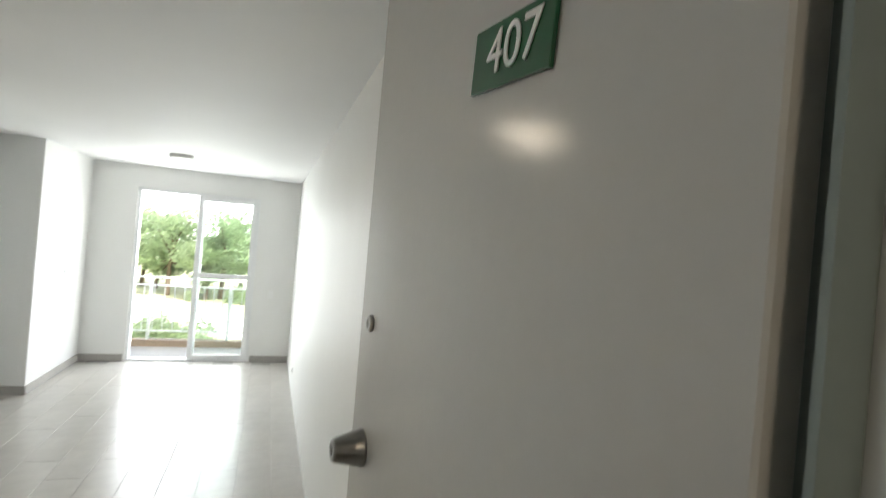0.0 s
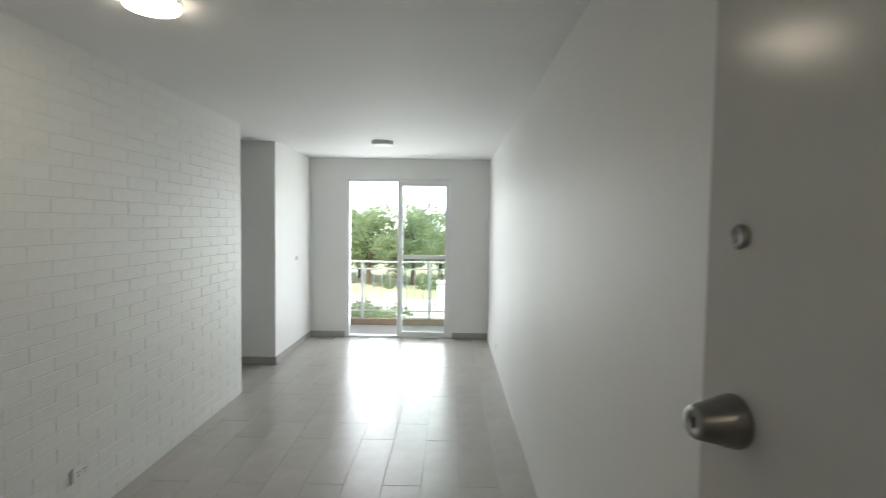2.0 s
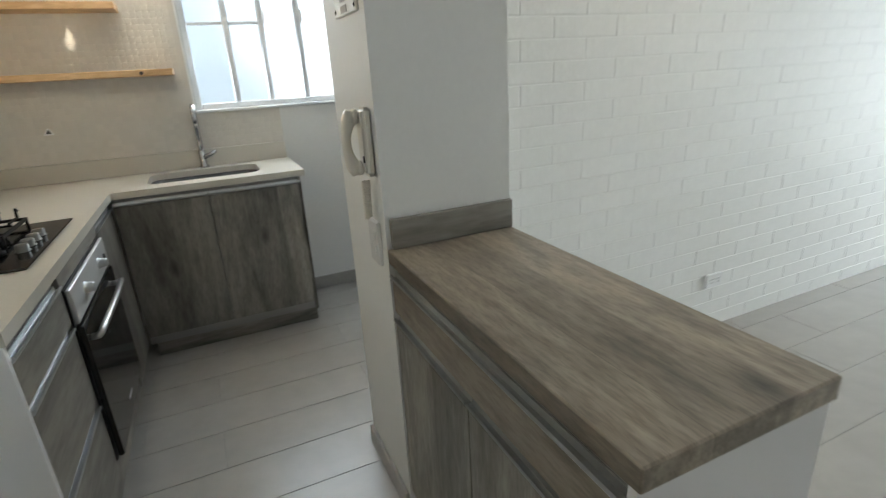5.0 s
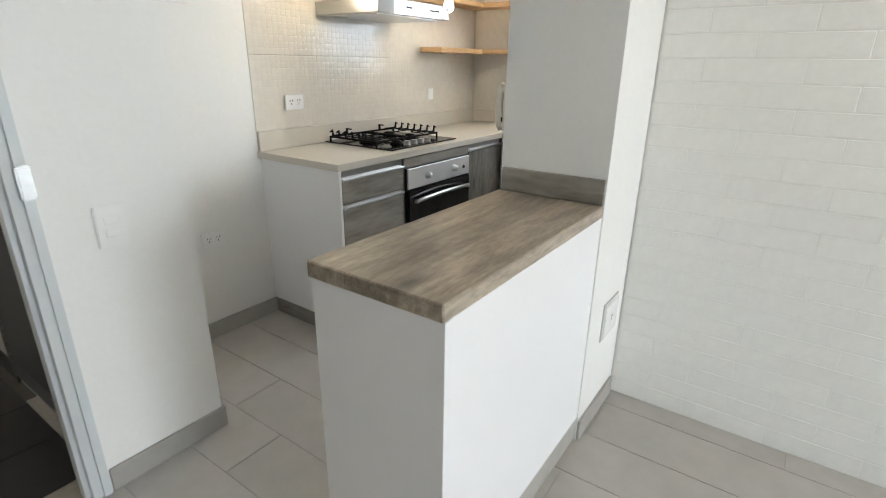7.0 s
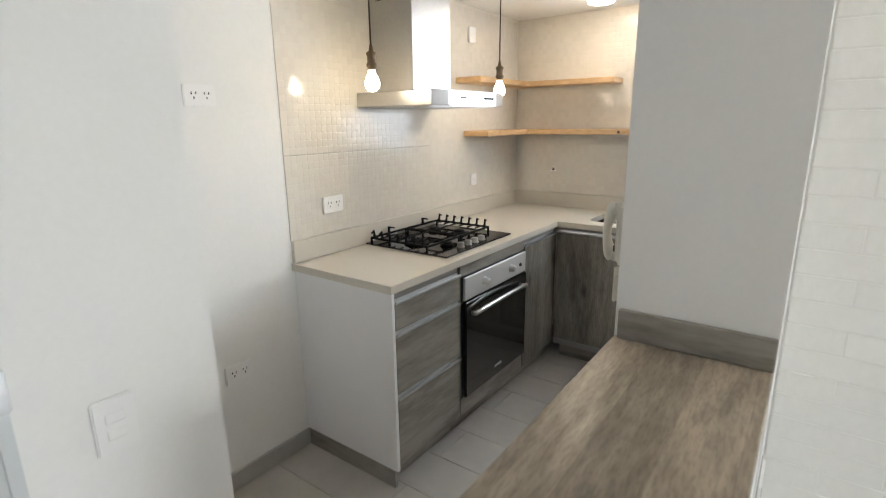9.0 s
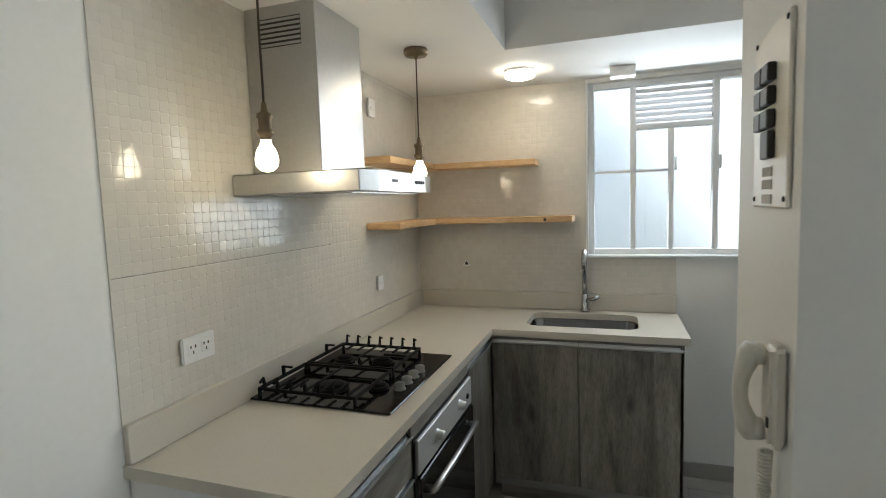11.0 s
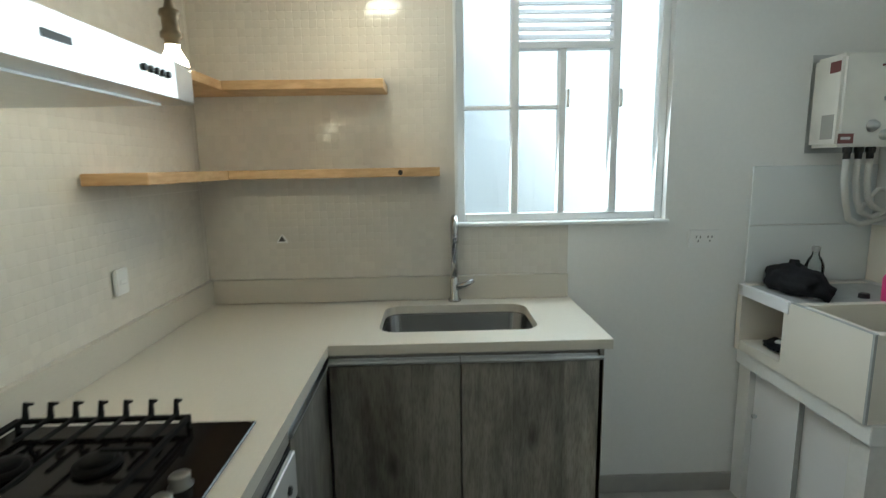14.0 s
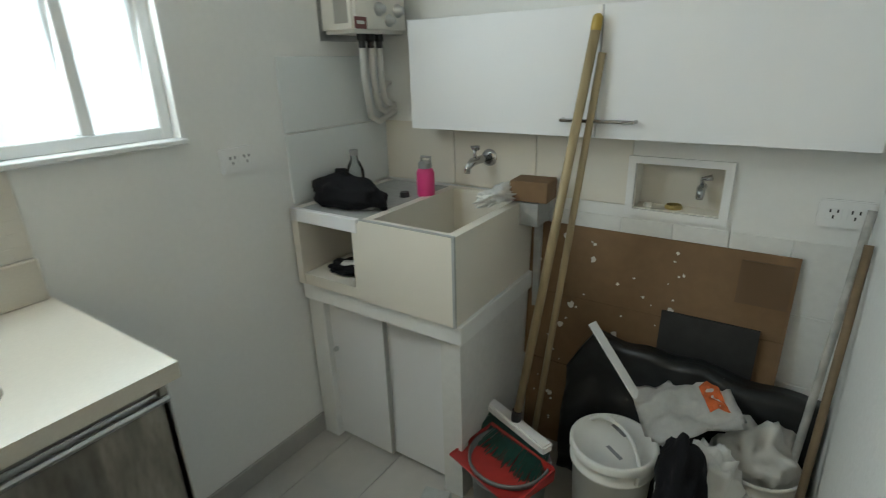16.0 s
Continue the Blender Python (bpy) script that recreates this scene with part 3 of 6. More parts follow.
for x in (-0.088, 0.088):
    for z in (-0.14, 0.138):
        part("screw", lathe([(0, 0.003), (0.004, 0.002), (0.005, 0)], 10, pose(x, -0.008, z, 90)), DARK, bp)

# ---- kitchen window ----
win = thing("window_1", pose(SX, 0, 0), "white aluminium kitchen window with a ventilation louvre", "window", kind="structure")
fx0, fx1 = -0.085, -0.035


def bar(y0, y1, z0, z1, d=0.0):
    return box(fx0 + d, fx1 + d, y0, y1, z0, z1, 0.003)


F = 0.032
bm = bar(WY0, WY0 + F, WZ0, WZ1)
for y0, y1, z0, z1 in ((WY1 - F, WY1, WZ0, WZ1), (WY0 + F, WY1 - F, WZ0, WZ0 + F), (WY0 + F, WY1 - F, WZ1 - F, WZ1)):
    add_box(bm, fx0, fx1, y0, y1, z0, z1, 0.003)
part("window_frame", bm, WHITE_ALU, win)
M1, M2, M3, LV, HB = -0.163, 0.026, 0.236, 1.897, 1.665
for y in (M1, M3):
    part("mullion", bar(y - 0.015, y + 0.015, WZ0 + F, WZ1 - F, 0.006), WHITE_ALU, win)
part("mullion", bar(M2 - 0.013, M2 + 0.013, WZ0 + F, LV, 0.004), WHITE_ALU, win)
part("transom", bar(M1 + 0.015, M3 - 0.015, LV - 0.014, LV + 0.014, 0.008), WHITE_ALU, win)
part("transom", box(fx0 + 0.01, fx1 - 0.006, WY0 + F, M1 - 0.015, HB - 0.007, HB + 0.007), WHITE_ALU, win)
part("transom", box(fx0 + 0.01, fx1 - 0.006, M1 + 0.015, M2 - 0.013, HB - 0.007, HB + 0.007), WHITE_ALU, win)
for k in range(6):
    z = LV + 0.032 + k * 0.031
    part("louvre_slat", prism([(fx0 + 0.004, z + 0.016), (fx1 + 0.004, z - 0.012), (fx1 + 0.007, z - 0.009), (fx0 + 0.007, z + 0.019)], "y", M1 + 0.016, M3 - 0.016), WHITE_ALU, win)
for y0, y1, z1 in ((WY0 + F, M1 - 0.015, WZ1 - F), (M1 + 0.015, M2 - 0.013, LV - 0.014), (M2 + 0.013, M3 - 0.015, LV - 0.014), (M3 + 0.015, WY1 - F, WZ1 - F)):
    p = part("pane", box(-0.063, -0.059, y0, y1, WZ0 + F, z1), GLASS, win)
    p.visible_shadow = False
for y in (M2 + 0.02, M3 + 0.02):
    part("latch", box(fx1 + 0.004, fx1 + 0.018, y - 0.006, y + 0.006, 1.66, 1.73, 0.004), WHITE_ALU, win)
structure("window_sill", box(SX - 0.12, SX + 0.018, WY0 - 0.005, WY1 + 0.01, WZ0 - 0.014, WZ0 + 0.001, 0.003), WHITE_ALU, "thin white sill of the kitchen window", "sill")
vent = thing("wall_vent", pose(-2.9, 1.6, 1.72), "white ventilation grille on the light well wall", "vent")
# light well behind the window
bm = box(-3.0, -2.9, -1.7, 1.7, -2.0, 4.6)
add_box(bm, -2.9, SX - 0.12, -1.7, -1.6, -2.0, 4.6)
add_box(bm, -2.9, SX - 0.12, 1.6, 1.7, -2.0, 4.6)
add_box(bm, SX - 0.13, SX - 0.12, -1.6, 1.6, 2.5, 4.6)
add_box(bm, SX - 0.13, SX - 0.12, -1.6, 1.6, -2.0, -0.1)
add_box(bm, -3.0, SX - 0.12, -1.7, 1.7, -2.1, -2.0)
structure("light_well", bm, WELL, "pale painted light well outside the window", "wall")
part("frame", box(0.25, 0.55, -0.02, 0, -0.12, 0.12, 0.004), WHITE_ALU, vent)
for k in range(7):
    part("slat", box(0.28, 0.52, -0.032, -0.02, -0.10 + k * 0.029, -0.085 + k * 0.029), WHITE_ALU, vent)

# ---- kitchen cabinets ----
KICK = wood("grey_wood_laminate_kick", (0.13, 0.12, 0.103), (0.30, 0.28, 0.245), (0.2, 0.2, 1.0), knots=False)
CARC = material("cabinet_carcass", (0.30, 0.29, 0.27), 0.6)


def front(x0, x1, z0, z1, parent, mat, name="door", handle=True):
    """A laminate front in the x, z plane that looks along -y, with an aluminium pull along its top."""
    d = part(name, box(x0 + 0.002, x1 - 0.002, -0.018, 0, z0 + 0.002, z1 - (0.020 if handle else 0.002), 0.0012), mat, parent)
    if handle:
        part("pull", prism([(-0.021, z1 - 0.020), (-0.002, z1 - 0.020), (-0.002, z1 - 0.003), (-0.005, z1 - 0.003), (-0.008, z1 - 0.014),
                            (-0.018, z1 - 0.014), (-0.019, z1 - 0.006), (-0.024, z1 - 0.006), (-0.026, z1 - 0.012)], "x", x0 + 0.002, x1 - 0.002), ALU, d, "aluminium edge pull")
    return d


# peninsula, fronts towards the entrance
PW, PH, PT = 1.275, 0.874, 0.916
pen = thing("peninsula_cabinet", pose(0, 0.022, 0), "white peninsula base cabinet with grey wood-look fronts", "cabinet")
part("body", box(PX + 0.001, PW - 0.020, 0.001, PY - 0.045, 0.10, PH), CARC, pen)
part("end_panel", box(PW - 0.020, PW - 0.004, -0.018, PY - 0.024, 0.10, PH, 0.001), MELA, pen, "white end panel")
part("back_panel", box(PX + 0.001, PW - 0.020, PY - 0.045, PY - 0.026, 0.10, PH, 0.001), MELA, pen, "white back panel")
part("kick", box(PX + 0.001, PW - 0.021, 0.05, 0.066, 0, 0.10), KICK, pen)
part("base_strip", box(PW - 0.020, PW - 0.007, 0.0, PY - 0.029, 0, 0.098, 0.002), BASE, pen, "grey ceramic base strip")
part("base_strip", box(PX + 0.001, PW - 0.021, PY - 0.043, PY - 0.029, 0, 0.098, 0.002), BASE, pen, "grey ceramic base strip")
front(PX + 0.004, PW - 0.022, 0.735, 0.852, pen, TOP_WOOD, "drawer_front")
front(PX + 0.004, 0.826, 0.105, 0.722, pen, LINE_WOOD)
front(0.826, PW - 0.022, 0.105, 0.722, pen, LINE_WOOD)
pt = thing("peninsula_worktop", pose(0, 0, PH), "grey-brown wood-look laminate worktop on the peninsula", "worktop")
part("top", box(PX + 0.001, PW + 0.004, 0.0, PY - 0.001, 0.001, PT - PH, 0.003), TOP_WOOD, pt)
part("upstand", box(PX + 0.001, PX + 0.018, 0.012, PY - 0.001, PT - PH + 0.001, PT - PH + 0.082, 0.002), KICK, pt, "low grey upstand against the pillar")

# hob run, fronts towards +y, so turned half round
CY = -0.858


def unit(name, x0, x1, label):
    """A base unit between x0 and x1 on the hob wall; its local x runs the other way."""
    u = thing(name, pose((x0 + x1) / 2, CY, 0, 0, 0, 180), label, "cabinet", "kitchen base units")
    w = (x1 - x0) / 2
    part("body", box(-w, w, 0.001, CY - HY - 0.002, 0.10, 0.865), CARC, u)
    part("kick", box(-w, w, 0.045, 0.062, 0, 0.10), KICK, u)
    return u, w


u, w = unit("drawer_unit", -0.085, 0.362, "three-drawer kitchen base unit with grey wood-look fronts")
front(-w, w, 0.705, 0.835, u, KICK, "drawer_front")
front(-w, w, 0.43, 0.70, u, KICK, "drawer_front")
front(-w, w, 0.105, 0.425, u, KICK, "drawer_front")
part("end_panel", box(-w - 0.017, -w - 0.001, -0.018, CY - HY - 0.002, 0.085, 0.866, 0.001), MELA, u, "white end panel")
part("end_kick", box(-w - 0.016, -w - 0.002, 0.0, CY - HY - 0.002, 0.0, 0.085), KICK, u)
u, w = unit("oven_housing", -0.715, -0.087, "grey wood-look kitchen base unit around the oven")
part("rail", box(-w, w, -0.016, 0, 0.812, 0.862, 0.001), KICK, u)
part("rail", box(-w, w, -0.016, 0, 0.105, 0.198, 0.001), KICK, u)
u, w = unit("corner_unit", -1.135, -0.717, "narrow grey wood-look base unit beside the oven")
front(-w, w, 0.105, 0.84, u, LINE_WOOD)

# oven
OVG = material("black_oven_glass", (0.008, 0.008, 0.009), 0.06, coat=0.5)
ov = thing("built_in_oven", pose(-0.401, CY, 0, 0, 0, 180), "built-in oven with steel control panel and black glass door", "oven")
part("body", box(-0.305, 0.305, -0.020, -0.0165, 0.20, 0.81), BLACK, ov)
part("control_panel", box(-0.300, 0.300, -0.034, -0.021, 0.695, 0.805, 0.003), material("satin_steel_panel", (0.62, 0.62, 0.61), 0.5, metal=0.55), ov, "brushed steel control panel")
od = part("oven_door", box(-0.300, 0.300, -0.040, -0.021, 0.205, 0.688, 0.004, 2), OVG, ov, "black glass door")
hp = [(-0.25, -0.040, 0.625), (-0.25, -0.062, 0.627)] + [(-0.25 + 0.05 * k, -0.066 - 0.012 * math.sin(math.pi * k / 10), 0.632 + 0.012 * math.sin(math.pi * k / 10)) for k in range(11)] + [(0.25, -0.062, 0.627), (0.25, -0.040, 0.625)]
part("handle", tube(hp, 0.011, 12), STEEL, od, "curved steel handle", True)
for x in (-0.13, 0.13):
    part("knob", lathe([(0, 0.028), (0.014, 0.028), (0.016, 0.022), (0.018, 0.004), (0.022, 0)], 20, pose(x, -0.034, 0.75, 90)), ALU, ov, "round metal knob", True)
part("timer_knob", lathe([(0, 0.006), (0.009, 0.006), (0.011, 0)], 16, pose(0.235, -0.034, 0.745, 90)), DARK, ov)
PRINT = material("pale_print", (0.6, 0.6, 0.6), 0.6)
part("brand_mark", box(-0.035, 0.035, -0.0412, -0.040, 0.255, 0.267), PRINT, od)

# sink run, fronts towards +x
CX = -1.142
su = thing("sink_unit", pose(CX, -0.415, 0, 0, 0, 90), "two-door grey wood-look base unit under the sink", "cabinet", "kitchen base units")
bm = box(-0.418, 0.432, 0.001, CX - SX - 0.002, 0.10, 0.695)
add_box(bm, -0.418, 0.432, 0.001, 0.03, 0.695, 0.865)
part("body", bm, CARC, su)
part("side_panel", box(0.432, 0.447, -0.018, CX - SX - 0.002, 0.10, 0.866, 0.001), LINE_WOOD, su)
part("kick", box(-0.40, 0.445, 0.06, 0.077, 0, 0.14), KICK, su)
front(-0.418, -0.005, 0.145, 0.853, su, LINE_WOOD)
front(-0.005, 0.447, 0.145, 0.853, su, LINE_WOOD)

# quartz worktop with the sink cut out
SK = (-1.553, -1.233, -0.686, -0.146)   # x0 x1 y0 y1
wt = thing("kitchen_worktop", pose(0, 0, 0.868), "cream quartz worktop, an L along hob and sink wall", "worktop")


def worktop_mesh():
    t = 0.033
    bm = bmesh.new()
    ex, ey = -1.118, -0.828
    hole = []
    r = 0.06
    for cx, cy, a0 in ((SK[1] - r, SK[3] - r, 0), (SK[0] + r, SK[3] - r, 90), (SK[0] + r, SK[2] + r, 180), (SK[1] - r, SK[2] + r, 270)):
        hole += [(cx + r * math.cos(radians(a0 + k * 22.5)), cy + r * math.sin(radians(a0 + k * 22.5))) for k in range(5)]
    out = [(SX + 0.001, HY + 0.001), (0.394, HY + 0.001), (0.394, ey), (ex, ey), (ex, 0.057), (SX + 0.001, 0.057)]
    for z, flip in ((t, False), (0.001, True)):
        ov_ = [bm.verts.new((x, y, z)) for x, y in out]
        hv = [bm.verts.new((x, y, z)) for x, y in hole]
        eds = [bm.edges.new((v[i], v[(i + 1) % len(v)])) for v in (ov_, hv) for i in range(len(v))]
        bmesh.ops.triangle_fill(bm, edges=eds, use_beauty=True, use_dissolve=False)
        if not flip:
            top_o, top_h = ov_, hv
    for a, b in ((top_o, ov_), (top_h, hv)):
        for i in range(len(a)):
            j = (i + 1) % len(a)
            bm.faces.new((a[i], a[j], b[j], b[i]))
    return bm


part("top", worktop_mesh(), QUARTZ, wt)
part("upstand", box(SX + 0.001, 0.388, HY + 0.001, HY + 0.022, 0.034, 0.132, 0.002), QUARTZ, wt)
part("upstand", box(SX + 0.001, SX + 0.022, HY + 0.023, 0.05, 0.034, 0.132, 0.002), QUARTZ, wt)

# sink bowl
sk = thing("kitchen_sink", pose((SK[0] + SK[1]) / 2, (SK[2] + SK[3]) / 2, 0.866), "undermounted stainless steel kitchen sink", "sink")


def bowl(rings, n=10):
    """Rounded-rectangle rings (half x, half y, corner radius, z) bridged into an open bowl."""
    bm = bmesh.new()
    loops = []
    for hx, hy, r, z in rings:
        pts = []
        for sx, sy, a0 in ((1, 1, 0), (-1, 1, 90), (-1, -1, 180), (1, -1, 270)):
            pts += [(sx * (hx - r) + r * math.cos(radians(a0 + 90 * k / (n - 1))), sy * (hy - r) + r * math.sin(radians(a0 + 90 * k / (n - 1))), z) for k in range(n)]
        loops.append([bm.verts.new(p) for p in pts])
    for a, b in zip(loops, loops[1:]):
        for i in range(len(a)):
            j = (i + 1) % len(a)
            bm.faces.new((a[i], a[j], b[j], b[i]))
    bm.faces.new(loops[-1])
    return bm


hx, hy = (SK[1] - SK[0]) / 2, (SK[3] - SK[2]) / 2
part("bowl", bowl([(hx + 0.012, hy + 0.012, 0.07, 0.001), (hx + 0.002, hy + 0.002, 0.062, 0.001), (hx, hy, 0.06, -0.003), (hx - 0.008, hy - 0.008, 0.06, -0.13), (hx - 0.03, hy - 0.03, 0.05, -0.155)]),
     material("sink_steel", (0.26, 0.26, 0.26), 0.17, metal=1.0, grain=0.03, scale=70), sk, "", True)
part("drain", lathe([(0.042, 0.004), (0.038, 0.006), (0.030, 0.003), (0, 0.002)], 24, pose(0, 0.08, -0.155)), CHROME, sk)

# tap
tp = thing("kitchen_tap", pose(-1.612, -0.415, 0.902), "tall chrome swan-neck kitchen tap", "tap")
part("column", lathe([(0, 0), (0.026, 0), (0.027, 0.008), (0.019, 0.014), (0.018, 0.09), (0.013, 0.10), (0, 0.10)], 20), CHROME, tp, "", True)
neck = [(0, 0, 0.10), (0, 0, 0.29)] + [(0.045 - 0.045 * math.cos(radians(a)), 0, 0.29 + 0.05 * math.sin(radians(a))) for a in range(20, 181, 20)] + [(0.09, 0, 0.25)]
part("spout", tube(neck, 0.0135, 12), CHROME, tp, "", True)
part("lever", tube([(0.01, 0.012, 0.06), (0.02, 0.04, 0.068), (0.025, 0.075, 0.088)], [0.013, 0.014, 0.010], 10), CHROME, tp, "", True)

# hob
KNOB = material("dark_metal_knob", (0.20, 0.20, 0.19), 0.35, metal=1.0)
hb = thing("gas_hob", pose(-0.345, -1.14, 0.902), "black glass gas hob with cast-iron pan supports", "hob")
part("glass_plate", box(-0.30, 0.30, -0.255, 0.255, 0.0, 0.007, 0.003), HOBGLASS, hb)
for x, y, r in ((0.16, -0.03, 0.062), (-0.14, 0.02, 0.040), (-0.13, -0.14, 0.040), (0.12, 0.13, 0.034)):
    b = part("burner", lathe([(0, 0.0075), (r, 0.0075), (r, 0.016), (r * 0.8, 0.019), (r * 0.62, 0.019)], 28, pose(x, y, 0)), IRON, hb, "", True)
    part("burner_cap", lathe([(r * 0.74, 0.0195), (r * 0.74, 0.025), (r * 0.6, 0.028), (0, 0.029)], 28, pose(x, y, 0)), IRON, b, "", True)


def grate(side):
    """One half of the pan support: a low frame, fingers along its length and upturned hooked tips at its outer end."""
    bm = bmesh.new()
    b = 0.0042
    xi, xo, y0, y1 = 0.006 * side, 0.278 * side, -0.232, 0.128
    lo, hi_ = min(xi, xo), max(xi, xo)
    add_box(bm, lo, hi_, y0, y0 + 2 * b, 0.026, 0.036)
    add_box(bm, lo, hi_, y1 - 2 * b, y1, 0.026, 0.036)
    for x in (lo, hi_ - 2 * b):
        add_box(bm, x, x + 2 * b, y0 + 2 * b, y1 - 2 * b, 0.026, 0.036)
        for y in (y0, y1 - 2 * b):
            add_box(bm, x, x + 2 * b, y, y + 2 * b, 0.0072, 0.026)
    cxm = 0.5 * (lo + hi_)
    add_box(bm, cxm - b, cxm + b, y0 - 0.002, y0 + 2 * b, 0.0362, 0.060)
    add_box(bm, cxm - b, cxm + b, y0 - 0.002, y0 + 0.040, 0.060, 0.066)
    add_box(bm, cxm - b, cxm + b, y1 - 0.10, y1 - 2 * b, 0.0362, 0.0425)
    return bm


for side in (-1, 1):
    support = part("pan_support", grate(side), IRON, hb)
    xo = 0.278 * side
    for k in range(7):
        y, inner = -0.208 + k * 0.0515, xo - (0.255 if k == 3 else 0.10) * side
        outline = [(inner, 0.0362), (xo, 0.0362), (xo + 0.001 * side, 0.062), (xo + 0.017 * side, 0.057), (xo + 0.016 * side, 0.063), (xo - 0.003 * side, 0.073), (xo - 0.011 * side, 0.0425), (inner, 0.0425)]
        part("prong", prism(outline, "y", y - 0.0035, y + 0.0035), IRON, support)
for k in range(4):
    part("knob", lathe([(0, 0.030), (0.015, 0.030), (0.018, 0.027), (0.017, 0.012), (0.021, 0.009), (0.021, 0.0075)], 20, pose(-0.075 + 0.0617 * k, 0.202, 0)), KNOB, hb, "round dark metal knob", True)

# cooker hood
hd = thing("cooker_hood", pose(-0.345, HY + 0.009, 1.565), "stainless steel chimney cooker hood", "cooker hood")
hw = 0.30
part("chimney", box(-0.098, 0.196, 0, 0.262, 0.0722, KZ - 1.565, 0.002), STEEL, hd)
cm = bmesh.new()
lo = [(-hw, 0, 0.065), (hw, 0, 0.065), (hw, 0.455, 0.065), (-hw, 0.455, 0.065)]
hi = [(-0.115, 0, 0.072), (0.213, 0, 0.072), (0.213, 0.275, 0.072), (-0.115, 0.275, 0.072)]
va, vb = [cm.verts.new(p) for p in lo], [cm.verts.new(p) for p in hi]
for i in range(4):
    cm.faces.new((va[i], va[(i + 1) % 4], vb[(i + 1) % 4], vb[i]))
cm.faces.new(vb)
part("canopy", cm, STEEL, hd)
fb = prism([(-hw, 0.0), (hw, 0.0), (hw, 0.445), (0.2, 0.462), (-0.2, 0.462), (-hw, 0.445)], "z", 0.0, 0.0645)
bmesh.ops.bevel(fb, geom=list(fb.edges), offset=0.003, segments=1, affect="EDGES")
part("skirt", fb, STEEL, hd)
part("filter", box(-hw + 0.04, hw - 0.04, 0.05, 0.40, -0.004, -0.0005), ALU, hd, "aluminium grease filter")
vg = part("vent_grille", box(0.1962, 0.1975, 0.05, 0.21, KZ - 1.565 - 0.13, KZ - 1.565 - 0.04), DARK, hd, "dark vent slots")
for k in range(6):
    part("slat", box(0.1976, 0.1990, 0.05, 0.21, KZ - 1.565 - 0.127 + 0.015 * k, KZ - 1.565 - 0.119 + 0.015 * k), STEEL, vg)
for k in range(5):
    part("button", lathe([(0, 0.004), (0.005, 0.004), (0.006, 0)], 10, pose(-0.17 + 0.018 * k, 0.4632, 0.035, -90)), DARK, hd)
part("brand_mark", box(0.06, 0.11, 0.4625, 0.4632, 0.030, 0.040), DARK, hd)

# corner shelves
def corner_shelf(z, x_end, y_end, label):
    s = thing("corner_shelf", pose(SX + 0.008, HY + 0.008, z), label, "shelf", "pine corner shelves")
    part("board", box(0.0, x_end - SX - 0.008, 0.0, 0.175, 0, 0.032, 0.002), SHELF_WOOD, s)
    part("board", box(0.0, 0.175, 0.176, y_end - HY - 0.008, 0, 0.032, 0.002), SHELF_WOOD, s)
    return s


low_shelf = corner_shelf(1.405, -0.952, -0.468, "thick pine corner shelf on the mosaic, empty")
part("knot", lathe([(0, 0.0006), (0.007, 0.0006), (0.009, 0)], 14, pose(0.175, 0.79, 0.015, 0, 90, 0)), CORD, low_shelf, "dark round knot in the pine")
corner_shelf(1.715, -0.868, -0.66, "upper pine corner shelf on the mosaic, empty")
hole = thing("tile_knockout", pose(SX + 0.0085, -1.10, 1.165, 0, 0, 90), "small dark triangular hole with a white edge in the mosaic", "hole")
part("rim", prism([(-0.022, -0.018), (0.022, -0.018), (0.022, -0.012), (0.003, 0.016), (-0.003, 0.016), (-0.022, -0.012)], "y", -0.003, 0), PLASTIC, hole)
part("dark_hole", prism([(-0.014, -0.011), (0.014, -0.011), (0, 0.012)], "y", -0.0045, -0.0032), DARK, hole)
det = thing("smoke_detector", pose(-1.45, -0.22, KZ), "small white box on the ceiling above the window", "ceiling box")
part("body", box(-0.035, 0.035, -0.06, 0.06, -0.05, 0, 0.004), PLASTIC, det)

# ---- entrance door ----
SATIN = material("dull_satin_steel", (0.30, 0.295, 0.28), 0.35, metal=1.0, grain=0.04, scale=60)
LW_, LT = 0.787, 2.38
dl = thing("door_1", pose(2.322, -0.776, 0, 0, 0, 6.49), "off-white enamelled entrance door, open, with a green number plate", "door", kind="structure")
part("leaf", box(0, 0.04, 0, LW_, 0.008, LT, 0.003), DOORPAINT, dl)
kx = pose(0, 0.716, 1.326, 0, -90, 0)
part("door_knob", lathe([(0, 0), (0.033, 0), (0.034, 0.005), (0.031, 0.012), (0.0315, 0.016), (0.029, 0.022), (0.0215, 0.052), (0.019, 0.056), (0.010, 0.057), (0.009, 0.054), (0, 0.054)], 32, kx),
     SATIN, dl, "tapered brushed steel knob", True)
part("keyhole", box(-0.0560, -0.0541, 0.714, 0.718, 1.319, 1.333), DARK, dl)
part("deadbolt", lathe([(0, 0), (0.015, 0), (0.016, 0.004), (0.012, 0.008), (0.009, 0.008), (0.008, 0.005), (0, 0.005)], 20, pose(0, 0.718, 1.555, 0, -90, 0)), SATIN, dl, "round lock cylinder", True)
GREEN = material("green_acrylic", (0.018, 0.105, 0.045), 0.25, grain=0.03)
PLQ = pose(0, 0.3045, 1.9305, 3.4)
bm = box(-0.006, -0.0005, -0.0825, 0.0795, -0.0385, 0.0385, 0.001)
bmesh.ops.transform(bm, matrix=PLQ, verts=bm.verts)
pq = part("number_plate", bm, GREEN, dl, "green acrylic number plate")
DIGIT = material("white_lettering", (0.78, 0.82, 0.78), 0.4)
cu = bpy.data.curves.new("digits", "FONT")
